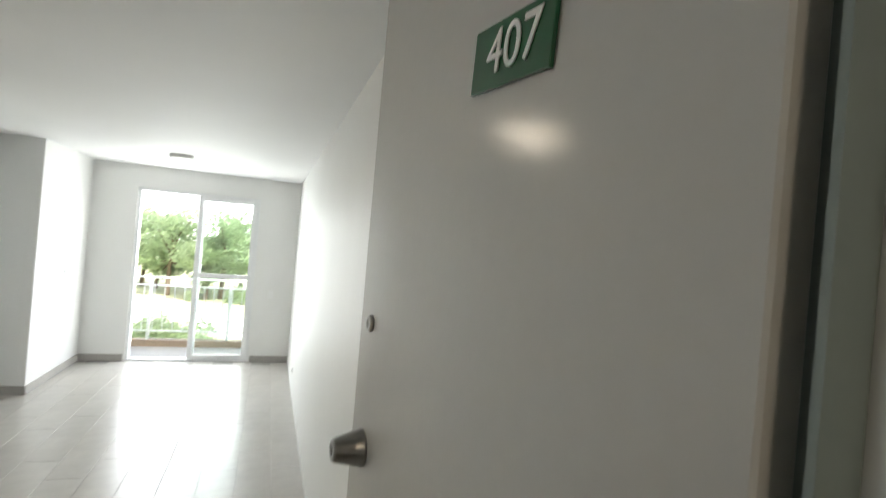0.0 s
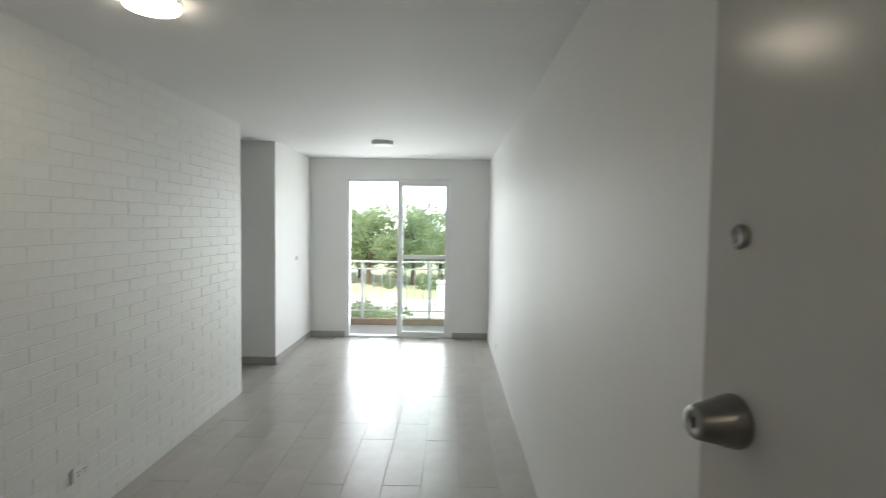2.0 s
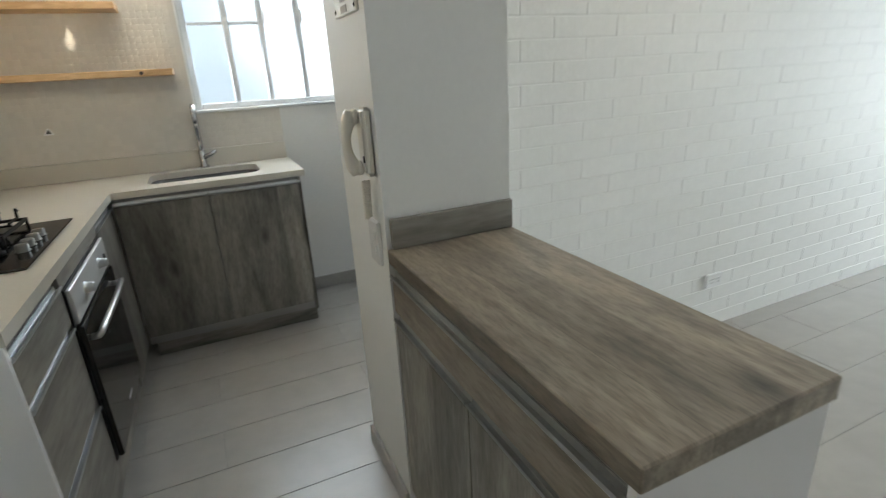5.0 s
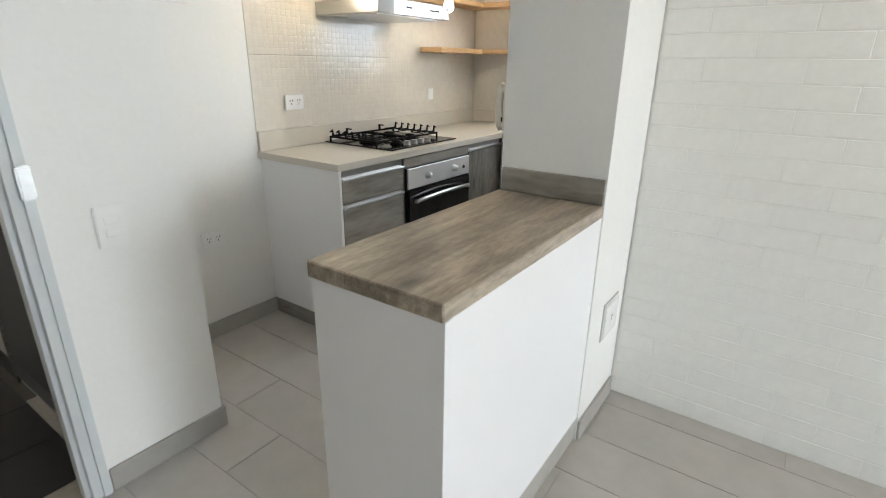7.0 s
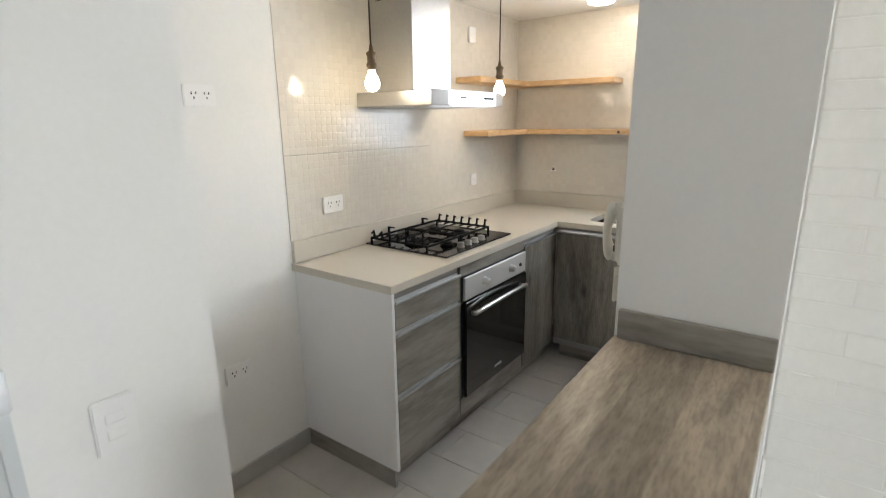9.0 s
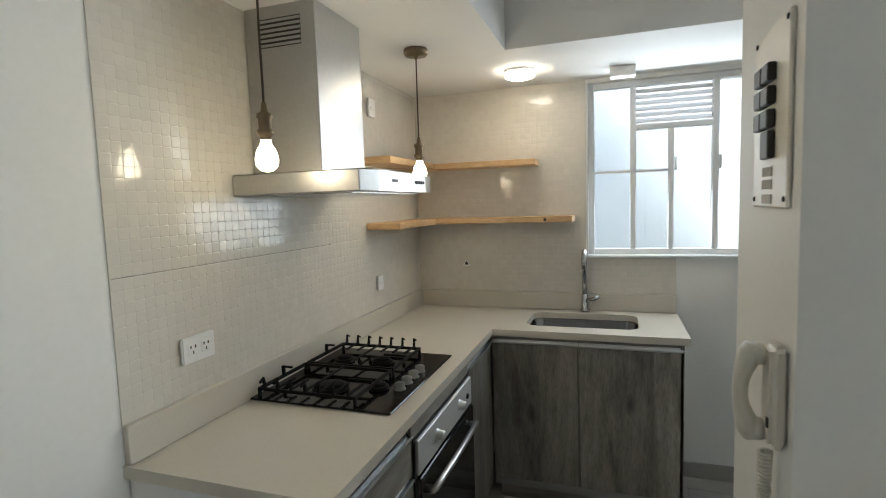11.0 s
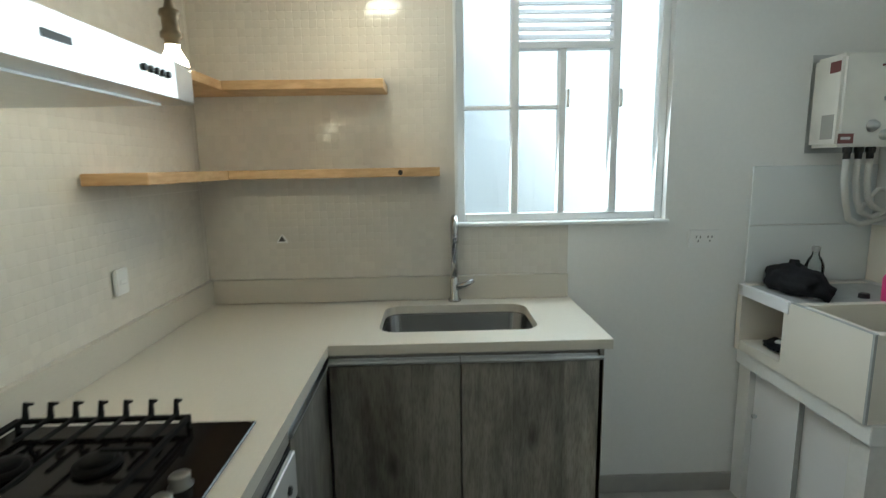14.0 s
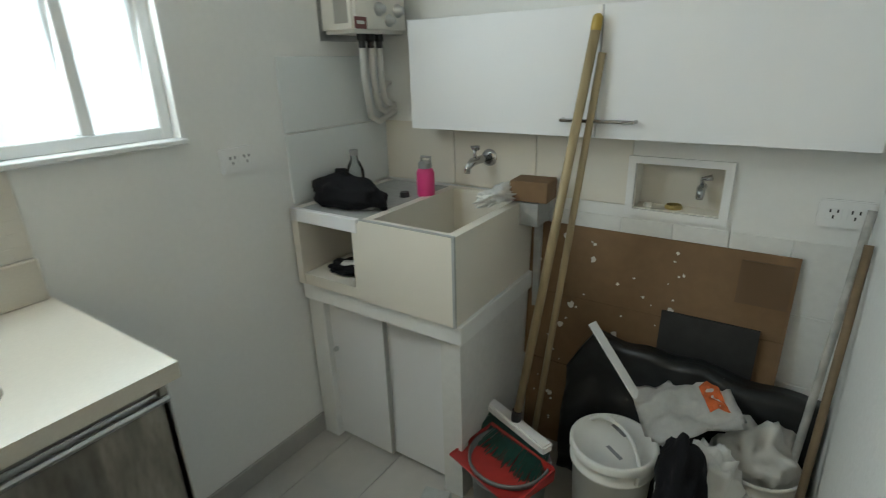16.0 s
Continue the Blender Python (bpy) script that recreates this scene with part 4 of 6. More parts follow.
cu.body, cu.size, cu.extrude, cu.align_x, cu.align_y = "407", 0.072, 0.0008, "CENTER", "CENTER"
tmp = bpy.data.objects.new("digits", cu)
me = bpy.data.meshes.new_from_object(tmp)
me.name = "digits"
me.materials.append(DIGIT)
dg = new("digits", me)
dg.matrix_world = PLQ @ Matrix.Translation((-0.0075, -0.010, 0.0005)) @ Matrix(((0, 0, -1, 0), (-1, 0, 0, 0), (0, 1, 0, 0), (0, 0, 0, 1)))
dg.parent = pq
bpy.data.objects.remove(tmp)
# steel frame on both jambs
# the jamb's shading against the wall is put into this grey base colour
JAMB = material("shade_greyed_jamb_paint", (0.60, 0.63, 0.64), 0.4, stain=0.02)
fr = thing("door_frame_1", pose(0, 0, 0), "steel entrance door frame, grey-green outside and white inside", "door frame", kind="structure")
part("hinge_jamb", prism([(2.334, EY - 0.036), (2.371, EY - 0.036), (2.371, EY - 0.002), (2.366, EY - 0.002), (2.366, EY - 0.024), (2.352, EY - 0.024), (2.352, EY - 0.030), (2.334, EY - 0.030)], "z", 0, 2.385), FRAMEGREEN, fr, "grey-green hinge jamb")
part("lock_jamb", prism([(DX0 - 0.026, EY + 0.012), (DX0 - 0.026, EY + 0.001), (DX0 + 0.001, EY + 0.001), (DX0 + 0.001, EY - 0.145), (DX0 + 0.022, EY - 0.145), (DX0 + 0.022, EY - 0.060), (DX0 + 0.040, EY - 0.060),
                         (DX0 + 0.040, EY - 0.020), (DX0 + 0.026, EY - 0.020), (DX0 + 0.026, EY + 0.006), (DX0 + 0.004, EY + 0.006), (DX0 + 0.004, EY + 0.003), (DX0 - 0.002, EY + 0.003), (DX0 - 0.002, EY + 0.012)], "z", 0, 2.385), JAMB, fr, "steel lock jamb, greyed to stand for the metal's shading")
part("strike_plate", box(DX0 - 0.030, DX0 + 0.004, EY + 0.0125, EY + 0.028, 0.988, 1.076, 0.004, 2), ALU, fr, "boxed metal strike plate")
part("hook", tube([(2.352, EY - 0.036, 1.92), (2.352, EY - 0.05, 1.892), (2.335, EY - 0.05, 1.894)], 0.0025, 8), DARK, fr)
# service panel with a louvre on the landing
PANELP = material("grey_steel_panel", (0.11, 0.12, 0.125), 0.45, grain=0.03)
sp_ = thing("service_panel", pose(1.481, -1.36, 0.06, 0, 0, 90), "grey steel service door with a louvred grille on the landing", "service door")
part("panel", box(-0.36, 0.36, -0.02, 0, 0, 1.05, 0.004), PANELP, sp_)
for k in range(24):
    part("louvre", prism([(-0.034, 0.12 + k * 0.030), (-0.0205, 0.12 + k * 0.030), (-0.0205, 0.140 + k * 0.030)], "x", -0.26, 0.26), DARK, sp_)
structure("threshold", box(DX0 + 0.022, 2.371, EY - 0.14, EY + 0.004, -0.003, 0.003, 0.001), material("stone_threshold", (0.32, 0.29, 0.25), 0.5, grain=0.1, scale=30), "stone door threshold", "threshold")
structure("landing_baseboard", box(1.481, 1.492, -1.95, -1.73, 0, 0.09), material("black_skirting", (0.03, 0.03, 0.03), 0.4), "black skirting on the landing", "baseboard")
structure("landing_baseboard_back", box(-0.6, 4.0, -2.94, -2.928, 0, 0.09), bpy.data.materials["black_skirting"], "black skirting on the landing back wall", "baseboard")

# ---- laundry ----
LT_TILE = material("white_ceramic_wall_tile", (0.74, 0.77, 0.77), 0.22, stain=0.02, vary=0.015)
CR_TILE = material("cream_ceramic_wall_tile", (0.74, 0.70, 0.62), 0.3, stain=0.03, vary=0.015)
BLOCK = material("painted_block", (0.74, 0.735, 0.71), 0.6, grain=0.03, scale=40, bump=0.3, bump_scale=70, stain=0.03)
TX0, TX1, TY0, TZ = SX + 0.009, -0.986, 0.765, 0.94
tub = thing("laundry_sink", pose(0, 0, 0), "white tiled concrete laundry sink with a niche and sliding doors below", "laundry sink")
CONC = material("grey_edge_concrete", (0.38, 0.39, 0.38), 0.6, grain=0.08, scale=50, stain=0.05)
XM = -1.345
bm = box(TX0, TX0 + 0.03, TY0, LY - 0.01, 0.665, TZ - 0.002)
add_box(bm, XM - 0.025, XM + 0.012, TY0 + 0.004, LY - 0.01, 0.665, TZ - 0.012)
add_box(bm, TX0 + 0.03, XM - 0.025, TY0 + 0.004, LY - 0.01, 0.665, 0.705)
add_box(bm, TX0 + 0.03, XM - 0.025, TY0 + 0.004, LY - 0.01, 0.895, TZ - 0.014)
add_box(bm, TX0 + 0.03, XM - 0.025, TY0 + 0.34, LY - 0.01, 0.705, 0.895)
part("niche_block", bm, CR_TILE, tub, "tiled block with an open niche")
part("counter_rim", box(TX0, XM, TY0, TY0 + 0.02, 0.895, TZ, 0.002), MELA, tub)
part("counter_top", box(TX0 + 0.001, XM, TY0 + 0.021, LY - 0.011, TZ - 0.0135, TZ - 0.004, 0.001), CONC, tub, "grey worn counter top")
w_ = 0.032
for c_ in ((XM + 0.013, TX1, TY0, TY0 + w_, 0.665, TZ), (TX1 - w_, TX1, TY0 + w_, LY - 0.01, 0.665, TZ), (XM + 0.013, TX1 - w_, LY - 0.01 - w_, LY - 0.01, 0.665, TZ),
           (XM + 0.013, XM + 0.013 + w_, TY0 + w_, LY - 0.01 - w_, 0.665, TZ), (XM + 0.013 + w_, TX1 - w_, TY0 + w_, LY - 0.01 - w_, 0.665, 0.69)):
    part("basin_wall", box(*c_), CR_TILE, tub, "cream-tiled basin wall")
part("edge_trim", box(TX1 - 0.006, TX1 + 0.002, TY0 - 0.002, TY0 + 0.006, 0.665, TZ + 0.001), CONC, tub)
part("edge_trim", box(XM + 0.013, TX1 + 0.001, TY0 - 0.001, TY0 + 0.010, TZ, TZ + 0.003), CONC, tub)
part("ledge", box(TX0 + 0.001, TX1 + 0.012, TY0 + 0.012, LY - 0.01, 0.60, 0.664, 0.003), WALL, tub, "white plaster ledge")
part("leg_wall", box(TX0 + 0.001, TX0 + 0.075, TY0 + 0.03, LY - 0.01, 0, 0.599), WALL, tub)
part("leg_wall", box(TX1 - 0.075, TX1 - 0.004, TY0 + 0.03, LY - 0.01, 0, 0.599), BLOCK, tub, "painted block side wall")
d1 = part("sliding_door", box(TX0 + 0.076, -1.315, TY0 + 0.055, TY0 + 0.07, 0.012, 0.595, 0.001), MELA, tub)
part("knob", lathe([(0, 0.018), (0.008, 0.018), (0.009, 0.006), (0.005, 0)], 14, pose(TX0 + 0.10, TY0 + 0.055, 0.40, 90)), ALU, d1)
part("sliding_door", box(-1.325, TX1 - 0.076, TY0 + 0.073, TY0 + 0.088, 0.012, 0.595, 0.001), MELA, tub)
part("door_edge", box(-1.3145, -1.311, TY0 + 0.053, TY0 + 0.072, 0.012, 0.595), CONC, tub)
# wall tiles around the laundry
for i, (z0, z1) in enumerate(((0.945, 1.178), (1.182, 1.418))):
    part("wall_tile", box(SX, SX + 0.008, 0.79, 1.298, z0, z1, 0.002), LT_TILE, WINDOWWALL)
for k in range(5):
    x0 = SX + 0.010 + k * 0.33
    x1 = min(x0 + 0.327, -0.062)
    if x0 < QX0 - 0.01 and x1 > QX0 - 0.01:
        x1 = QX0 - 0.012
    if k < 3:
        part("wall_tile", box(x0, x1, LY - 0.006, LY, 0.945, 1.175, 0.002), CR_TILE, LAUNDRYWALL)
for k in range(6):
    for r in range(4):
        x0 = -0.99 + k * 0.155
        part("block", box(x0, x0 + 0.152, LY - 0.004, LY, 0.02 + r * 0.222, 0.238 + r * 0.222, 0.003), BLOCK, LAUNDRYWALL)

# water heater
hx_ = thing("gas_water_heater", pose(SX, 1.138, 1.485, 0, 0, 90), "small white wall-mounted gas water heater with three knobs", "water heater")
HEATP = material("aged_white_enamel", (0.74, 0.72, 0.66), 0.35, stain=0.06, stain_scale=8)
MAROON = material("maroon_sticker", (0.16, 0.05, 0.045), 0.5)
part("case", box(-0.14, 0.14, -0.155, -0.002, 0, 0.335, 0.012, 2), HEATP, hx_)
part("back_plate", box(-0.145, 0.145, -0.0018, 0, -0.02, 0.355), ALU, hx_)
for x, z, r in ((-0.015, 0.075, 0.022), (0.085, 0.075, 0.022), (0.035, 0.042, 0.020)):
    part("knob", lathe([(0, 0.024), (r * 0.6, 0.024), (r * 0.75, 0.008), (r, 0.006), (r, 0)], 20, pose(x, -0.155, z, 90)), ALU, hx_, "round metal knob", True)
part("sticker", box(-0.138, -0.08, -0.1565, -0.155, 0.012, 0.048), MAROON, hx_, "maroon sticker with pale print")
part("sticker_print", box(-0.128, -0.092, -0.1575, -0.1566, 0.026, 0.036), PRINT, hx_)
part("sticker", box(-0.1413, -0.140, -0.14, -0.09, 0.27, 0.31), MAROON, hx_)
part("side_vent", box(-0.1412, -0.140, -0.13, -0.07, 0.03, 0.12), material("grey_vent", (0.35, 0.34, 0.31), 0.6), hx_)
part("badge", box(0.02, 0.055, -0.1562, -0.155, 0.165, 0.18), material("grey_badge", (0.4, 0.4, 0.4), 0.5), hx_)
part("badge", box(0.0, 0.085, -0.1562, -0.155, 0.285, 0.293), MAROON, hx_)
HOSE = material("white_hose", (0.72, 0.71, 0.67), 0.45)
for k, (x, zb) in enumerate(((-0.06, -0.30), (-0.015, -0.27), (0.03, -0.25))):
    part("fitting", lathe([(0.016, 0), (0.016, -0.02), (0.012, -0.024), (0.012, -0.045)], 12, pose(x, -0.11, 0)), DARK, hx_)
    part("hose", tube([(x, -0.11, -0.04), (x + 0.005, -0.105, -0.13), (x + 0.03, -0.09, -0.20), (x + 0.075, -0.06, zb + 0.02), (x + 0.13, -0.05, zb - 0.005), (0.18, -0.06, zb + 0.03)], 0.0115, 10), HOSE, hx_, "", True)
part("hose", tube([(0.05, -0.07, -0.25), (0.09, -0.05, -0.21), (0.14, -0.04, -0.165), (0.19, -0.04, -0.17)], 0.0085, 8), HOSE, hx_, "", True)

# wall cupboard
wc = thing("wall_cupboard", pose(-0.745, 1.302 - 0.15, 1.17), "white melamine wall cupboard with two doors and a bar handle", "cupboard")
part("body", box(-0.655, 0.645, 0.018, 0.147, 0.001, 0.35), MELA, wc)
d1 = part("door", box(-0.655, -0.002, 0, 0.016, 0, 0.351, 0.001), MELA, wc)
part("door", box(0.002, 0.645, 0, 0.016, 0, 0.351, 0.001), MELA, wc)
part("handle", tube([(-0.095, 0.0, 0.05), (-0.095, -0.028, 0.05), (0.12 - 0.008, -0.028, 0.05), (0.12 - 0.008, 0.0, 0.05)], 0.0055, 10), CHROME, d1, "chrome bar handle")
# hose bib
tb = thing("wall_tap", pose(-1.165, LY - 0.006, 1.06), "chrome hose tap on the laundry wall", "tap")
part("flange", lathe([(0, 0.006), (0.012, 0.006), (0.030, 0.003), (0.031, 0)], 22, pose(0, 0, 0, 90)), CHROME, tb, "", True)
part("body", tube([(0, -0.006, 0), (-0.01, -0.045, 0), (-0.022, -0.085, -0.005), (-0.03, -0.105, -0.022), (-0.03, -0.108, -0.042)], [0.011, 0.014, 0.015, 0.012, 0.011], 12), CHROME, tb, "", True)
part("handle", tube([(-0.02, -0.07, 0.01), (-0.02, -0.07, 0.035), (-0.03, -0.07, 0.042), (-0.005, -0.07, 0.044)], [0.006, 0.006, 0.009, 0.009], 8), CHROME, tb, "", True)
# washing machine box
wb = thing("washing_machine_box", pose((QX0 + QX1) / 2, LY, (QZ0 + QZ1) / 2), "recessed cream washing machine box with a chrome valve", "wall box")
ww, wh = (QX1 - QX0) / 2, (QZ1 - QZ0) / 2
bm = box(-ww - 0.02, -ww + 0.003, -0.012, 0.004 - 0.0045, -wh - 0.018, wh + 0.018)
add_box(bm, ww - 0.003, ww + 0.02, -0.012, -0.0005, -wh - 0.018, wh + 0.018)
add_box(bm, -ww + 0.003, ww - 0.003, -0.012, -0.0005, wh - 0.003, wh + 0.018)
add_box(bm, -ww + 0.003, ww - 0.003, -0.012, -0.0005, -wh - 0.018, -wh + 0.003)
part("frame", bm, PLASTIC, wb)
bm = box(-ww + 0.001, ww - 0.001, 0.074, 0.080, -wh + 0.001, wh - 0.001)
add_box(bm, -ww + 0.001, ww - 0.001, 0.001, 0.074, -wh + 0.001, -wh + 0.006)
add_box(bm, -ww + 0.001, ww - 0.001, 0.001, 0.074, wh - 0.006, wh - 0.001)
add_box(bm, -ww + 0.001, -ww + 0.006, 0.001, 0.074, -wh + 0.006, wh - 0.006)
add_box(bm, ww - 0.006, ww - 0.001, 0.001, 0.074, -wh + 0.006, wh - 0.006)
part("liner", bm, CREAM, wb)
part("valve", tube([(0.06, 0.074, 0.0), (0.06, 0.04, 0.0), (0.06, 0.03, -0.015), (0.06, 0.03, -0.03)], [0.012, 0.013, 0.012, 0.010], 12), CHROME, wb, "", True)
part("valve_handle", tube([(0.06, 0.045, 0.012), (0.06, 0.045, 0.028), (0.085, 0.045, 0.036)], [0.006, 0.007, 0.010], 8), CHROME, wb, "", True)
part("drain", lathe([(0.022, 0.012), (0.026, 0.006), (0.026, 0)], 16, pose(-0.01, 0.04, -wh + 0.006)), material("brass", (0.5, 0.4, 0.16), 0.35, metal=1.0), wb)
part("drain_stub", lathe([(0, 0.012), (0.012, 0.010), (0.014, 0)], 12, pose(-0.085, 0.035, -wh + 0.006)), CREAM, wb)

# things on the laundry sink


def lumpy(rx, ry, rz, seed, rough=0.25, freq=3.0, sub=4, flat=True):
    """A soft, creased lump resting on z = 0."""
    bm = bmesh.new()
    bmesh.ops.create_icosphere(bm, subdivisions=sub, radius=1)
    for v in bm.verts:
        p = v.co.copy()
        f = 1 + rough * noise.fractal(p * freq + Vector((seed, seed * 2, 0)), 1.0, 2.0, 4)
        v.co = Vector((p.x * rx * f, p.y * ry * f, max(p.z, -0.55 if flat else -1) * rz * f))
    low = min(v.co.z for v in bm.verts)
    for v in bm.verts:
        v.co.z = max(v.co.z - low, 0)
    return bm


FABRIC = material("black_nylon_fabric", (0.010, 0.010, 0.012), 0.8, spec=0.2, grain=0.2, scale=300, bump=0.2, bump_scale=400)
ZT = TZ - 0.004
bag = thing("waist_bag", pose(-1.50, 0.90, ZT, 0, 0, -8), "black nylon waist bag lying on the laundry sink", "bag")
part("body", lumpy(0.16, 0.085, 0.062, 3, 0.22, 2.0), FABRIC, bag, "", True)
part("strap", tube([(-0.12, 0, 0.03), (-0.155, -0.02, 0.012), (-0.17, -0.015, 0.006)], [0.014, 0.010, 0.012], 8), FABRIC, bag, "", True)
part("strap", tube([(0.11, 0, 0.03), (0.145, 0.01, 0.025), (0.165, 0.02, 0.008), (0.14, 0.03, 0.006)], [0.013, 0.011, 0.010, 0.010], 8), FABRIC, bag, "", True)
part("grab_loop", tube([(-0.05, 0, 0.08), (-0.045, 0, 0.115), (-0.005, 0, 0.12), (0.02, 0, 0.085)], 0.008, 8), FABRIC, bag, "", True)
CLEAR = glass("clear_plastic", (0.86, 0.89, 0.88), 0.05)
bt = thing("clear_bottle", pose(-1.57, 1.02, ZT), "clear plastic bottle with a grey cap", "bottle")
part("bottle", lathe([(0, 0.001), (0.030, 0.001), (0.033, 0.01), (0.033, 0.09), (0.024, 0.115), (0.014, 0.13), (0.013, 0.145)], 20), CLEAR, bt, "", True)
part("cap", lathe([(0.016, 0.146), (0.016, 0.165), (0, 0.166)], 16), material("grey_cap", (0.35, 0.35, 0.34), 0.4), bt)
PINK = material("pink_plastic", (0.72, 0.06, 0.24), 0.35)
pb = thing("pink_bottle", pose(-1.335, 1.13, ZT), "pink water bottle with a grey lid", "bottle")
part("bottle", lathe([(0, 0), (0.030, 0), (0.032, 0.006), (0.032, 0.085), (0.026, 0.098), (0.022, 0.100)], 24), PINK, pb, "", True)
part("lid", lathe([(0.024, 0.101), (0.025, 0.120), (0.020, 0.124), (0, 0.124)], 20), bpy.data.materials["grey_cap"], pb)
part("lid_loop", tube([(0.02, 0, 0.122), (0.025, 0, 0.14), (-0.015, 0, 0.14), (-0.015, 0, 0.122)], 0.005, 8), bpy.data.materials["grey_cap"], pb)
lid = thing("bottle_cap", pose(-1.395, 1.08, ZT), "small black bottle cap", "cap")
part("cap", lathe([(0, 0.018), (0.016, 0.018), (0.018, 0.002), (0.018, 0)], 14), DARK, lid)
pk = thing("small_packet", pose(-1.41, 0.89, ZT, 0, 0, 20), "small white paper packet on the laundry sink", "packet")
part("packet", box(-0.03, 0.03, -0.014, 0.014, 0, 0.008, 0.003), PLASTIC, pk)
RAG = material("white_rag", (0.72, 0.71, 0.68), 0.9, grain=0.05, scale=60)
rg = thing("white_rag", pose(-1.045, 1.15, TZ + 0.001, 0, 0, 80), "crumpled white rag on the basin rim", "rag")
part("cloth", lumpy(0.11, 0.035, 0.03, 8, 0.6, 4.0), RAG, rg, "", True)
BOX = material("corrugated_cardboard", (0.20, 0.122, 0.062), 0.8, grain=0.06, scale=30, stain=0.08, stain_scale=3, bump=0.1, bump_scale=150)
cb = thing("small_cardboard_box", pose(-0.955, 1.225, 0.945, 0, 0, 4), "small closed brown cardboard box on the corner of the laundry sink", "box")
part("carton", box(-0.07, 0.06, -0.05, 0.05, 0.002, 0.068, 0.002), BOX, cb)
part("flap", box(-0.068, 0.058, -0.049, 0.049, 0.0685, 0.0705, 0.0005), BOX, cb)
sh = thing("niche_shelf_bracket", pose(-0.955, 1.23, 0), "grey metal bracket behind the cardboard sheet", "bracket")
part("bracket", box(-0.04, 0.035, -0.055, 0.055, 0.865, 0.944, 0.002), CONC, sh)
part("post", box(-0.012, 0.012, 0.03, 0.05, 0, 0.8648), CONC, sh)
cl = thing("black_cloth", pose(-1.49, 0.87, 0.706), "folded black cloth in the niche", "cloth")
part("cloth", lumpy(0.075, 0.06, 0.02, 12, 0.3, 3.0), FABRIC, cl, "", True)
st = thing("white_soap", pose(-1.48, 0.86, 0.7275, 0, 0, 25), "white soap pieces on the black cloth", "soap")
part("bar", box(-0.03, 0.025, -0.015, 0.015, 0, 0.016, 0.005, 2), PLASTIC, st)
part("bar", box(0.028, 0.05, -0.012, 0.01, 0, 0.012, 0.004, 2), PLASTIC, st)

# cardboard sheets, tarp, buckets and tools
SPLASH = material("dried_white_paint", (0.74, 0.72, 0.66), 0.7)
rng = random.Random(4)
cs = thing("cardboard_sheet", pose(0, 0, 0), "large flattened brown cardboard sheets with paint splashes, against the laundry wall", "cardboard")


def slab_lean(x0, x1, z0, z1, yb, yt, t):
    return prism([(yb, z0), (yb + t, z0), (yt + t, z1), (yt, z1)], "x", x0, x1)


part("sheet", slab_lean(-0.965, -0.20, 0.002, 0.33, 1.215, 1.245, 0.006), BOX, cs)
part("sheet", slab_lean(-0.985, -0.19, 0.334, 0.60, 1.245, 1.265, 0.006), BOX, cs)
part("sheet", slab_lean(-0.99, -0.19, 0.601, 0.855, 1.266, 1.285, 0.006), BOX, cs)
part("tape_flap", slab_lean(-0.33, -0.20, 0.70, 0.83, 1.268, 1.278, 0.003), material("brown_packing_tape", (0.14, 0.085, 0.045), 0.4), cs)
for k in range(60):
    z, x, r = rng.uniform(0.05, 0.82), rng.uniform(-0.95, -0.45), rng.choice((0.0025, 0.003, 0.004, 0.006, 0.012))
    yf = 1.215 + (z - 0.002) * 0.0915 if z < 0.33 else 1.245 + (z - 0.334) * 0.0752 if z < 0.60 else 1.266 + (z - 0.601) * 0.0748
    sm = bmesh.new()
    n = 9
    vs = [sm.verts.new((x + r * rng.uniform(0.5, 1.2) * math.cos(a * 2 * math.pi / n), yf - 0.0016, z + r * rng.uniform(0.5, 1.3) * math.sin(a * 2 * math.pi / n))) for a in range(n)]
    f = sm.faces.new(vs)
    ex_ = bmesh.ops.extrude_face_region(sm, geom=[f])
    bmesh.ops.translate(sm, verts=[v for v in ex_["geom"] if isinstance(v, bmesh.types.BMVert)], vec=(0, 0.0025, 0))
    part("paint_splash", sm, SPLASH, cs)
TARP = material("black_plastic_tarp", (0.010, 0.011, 0.012), 0.38, grain=0.2, bump=0.35, bump_scale=14)
ta = thing("black_tarp", pose(-0.42, 1.135, 0), "folded black plastic tarp behind the buckets", "tarp")


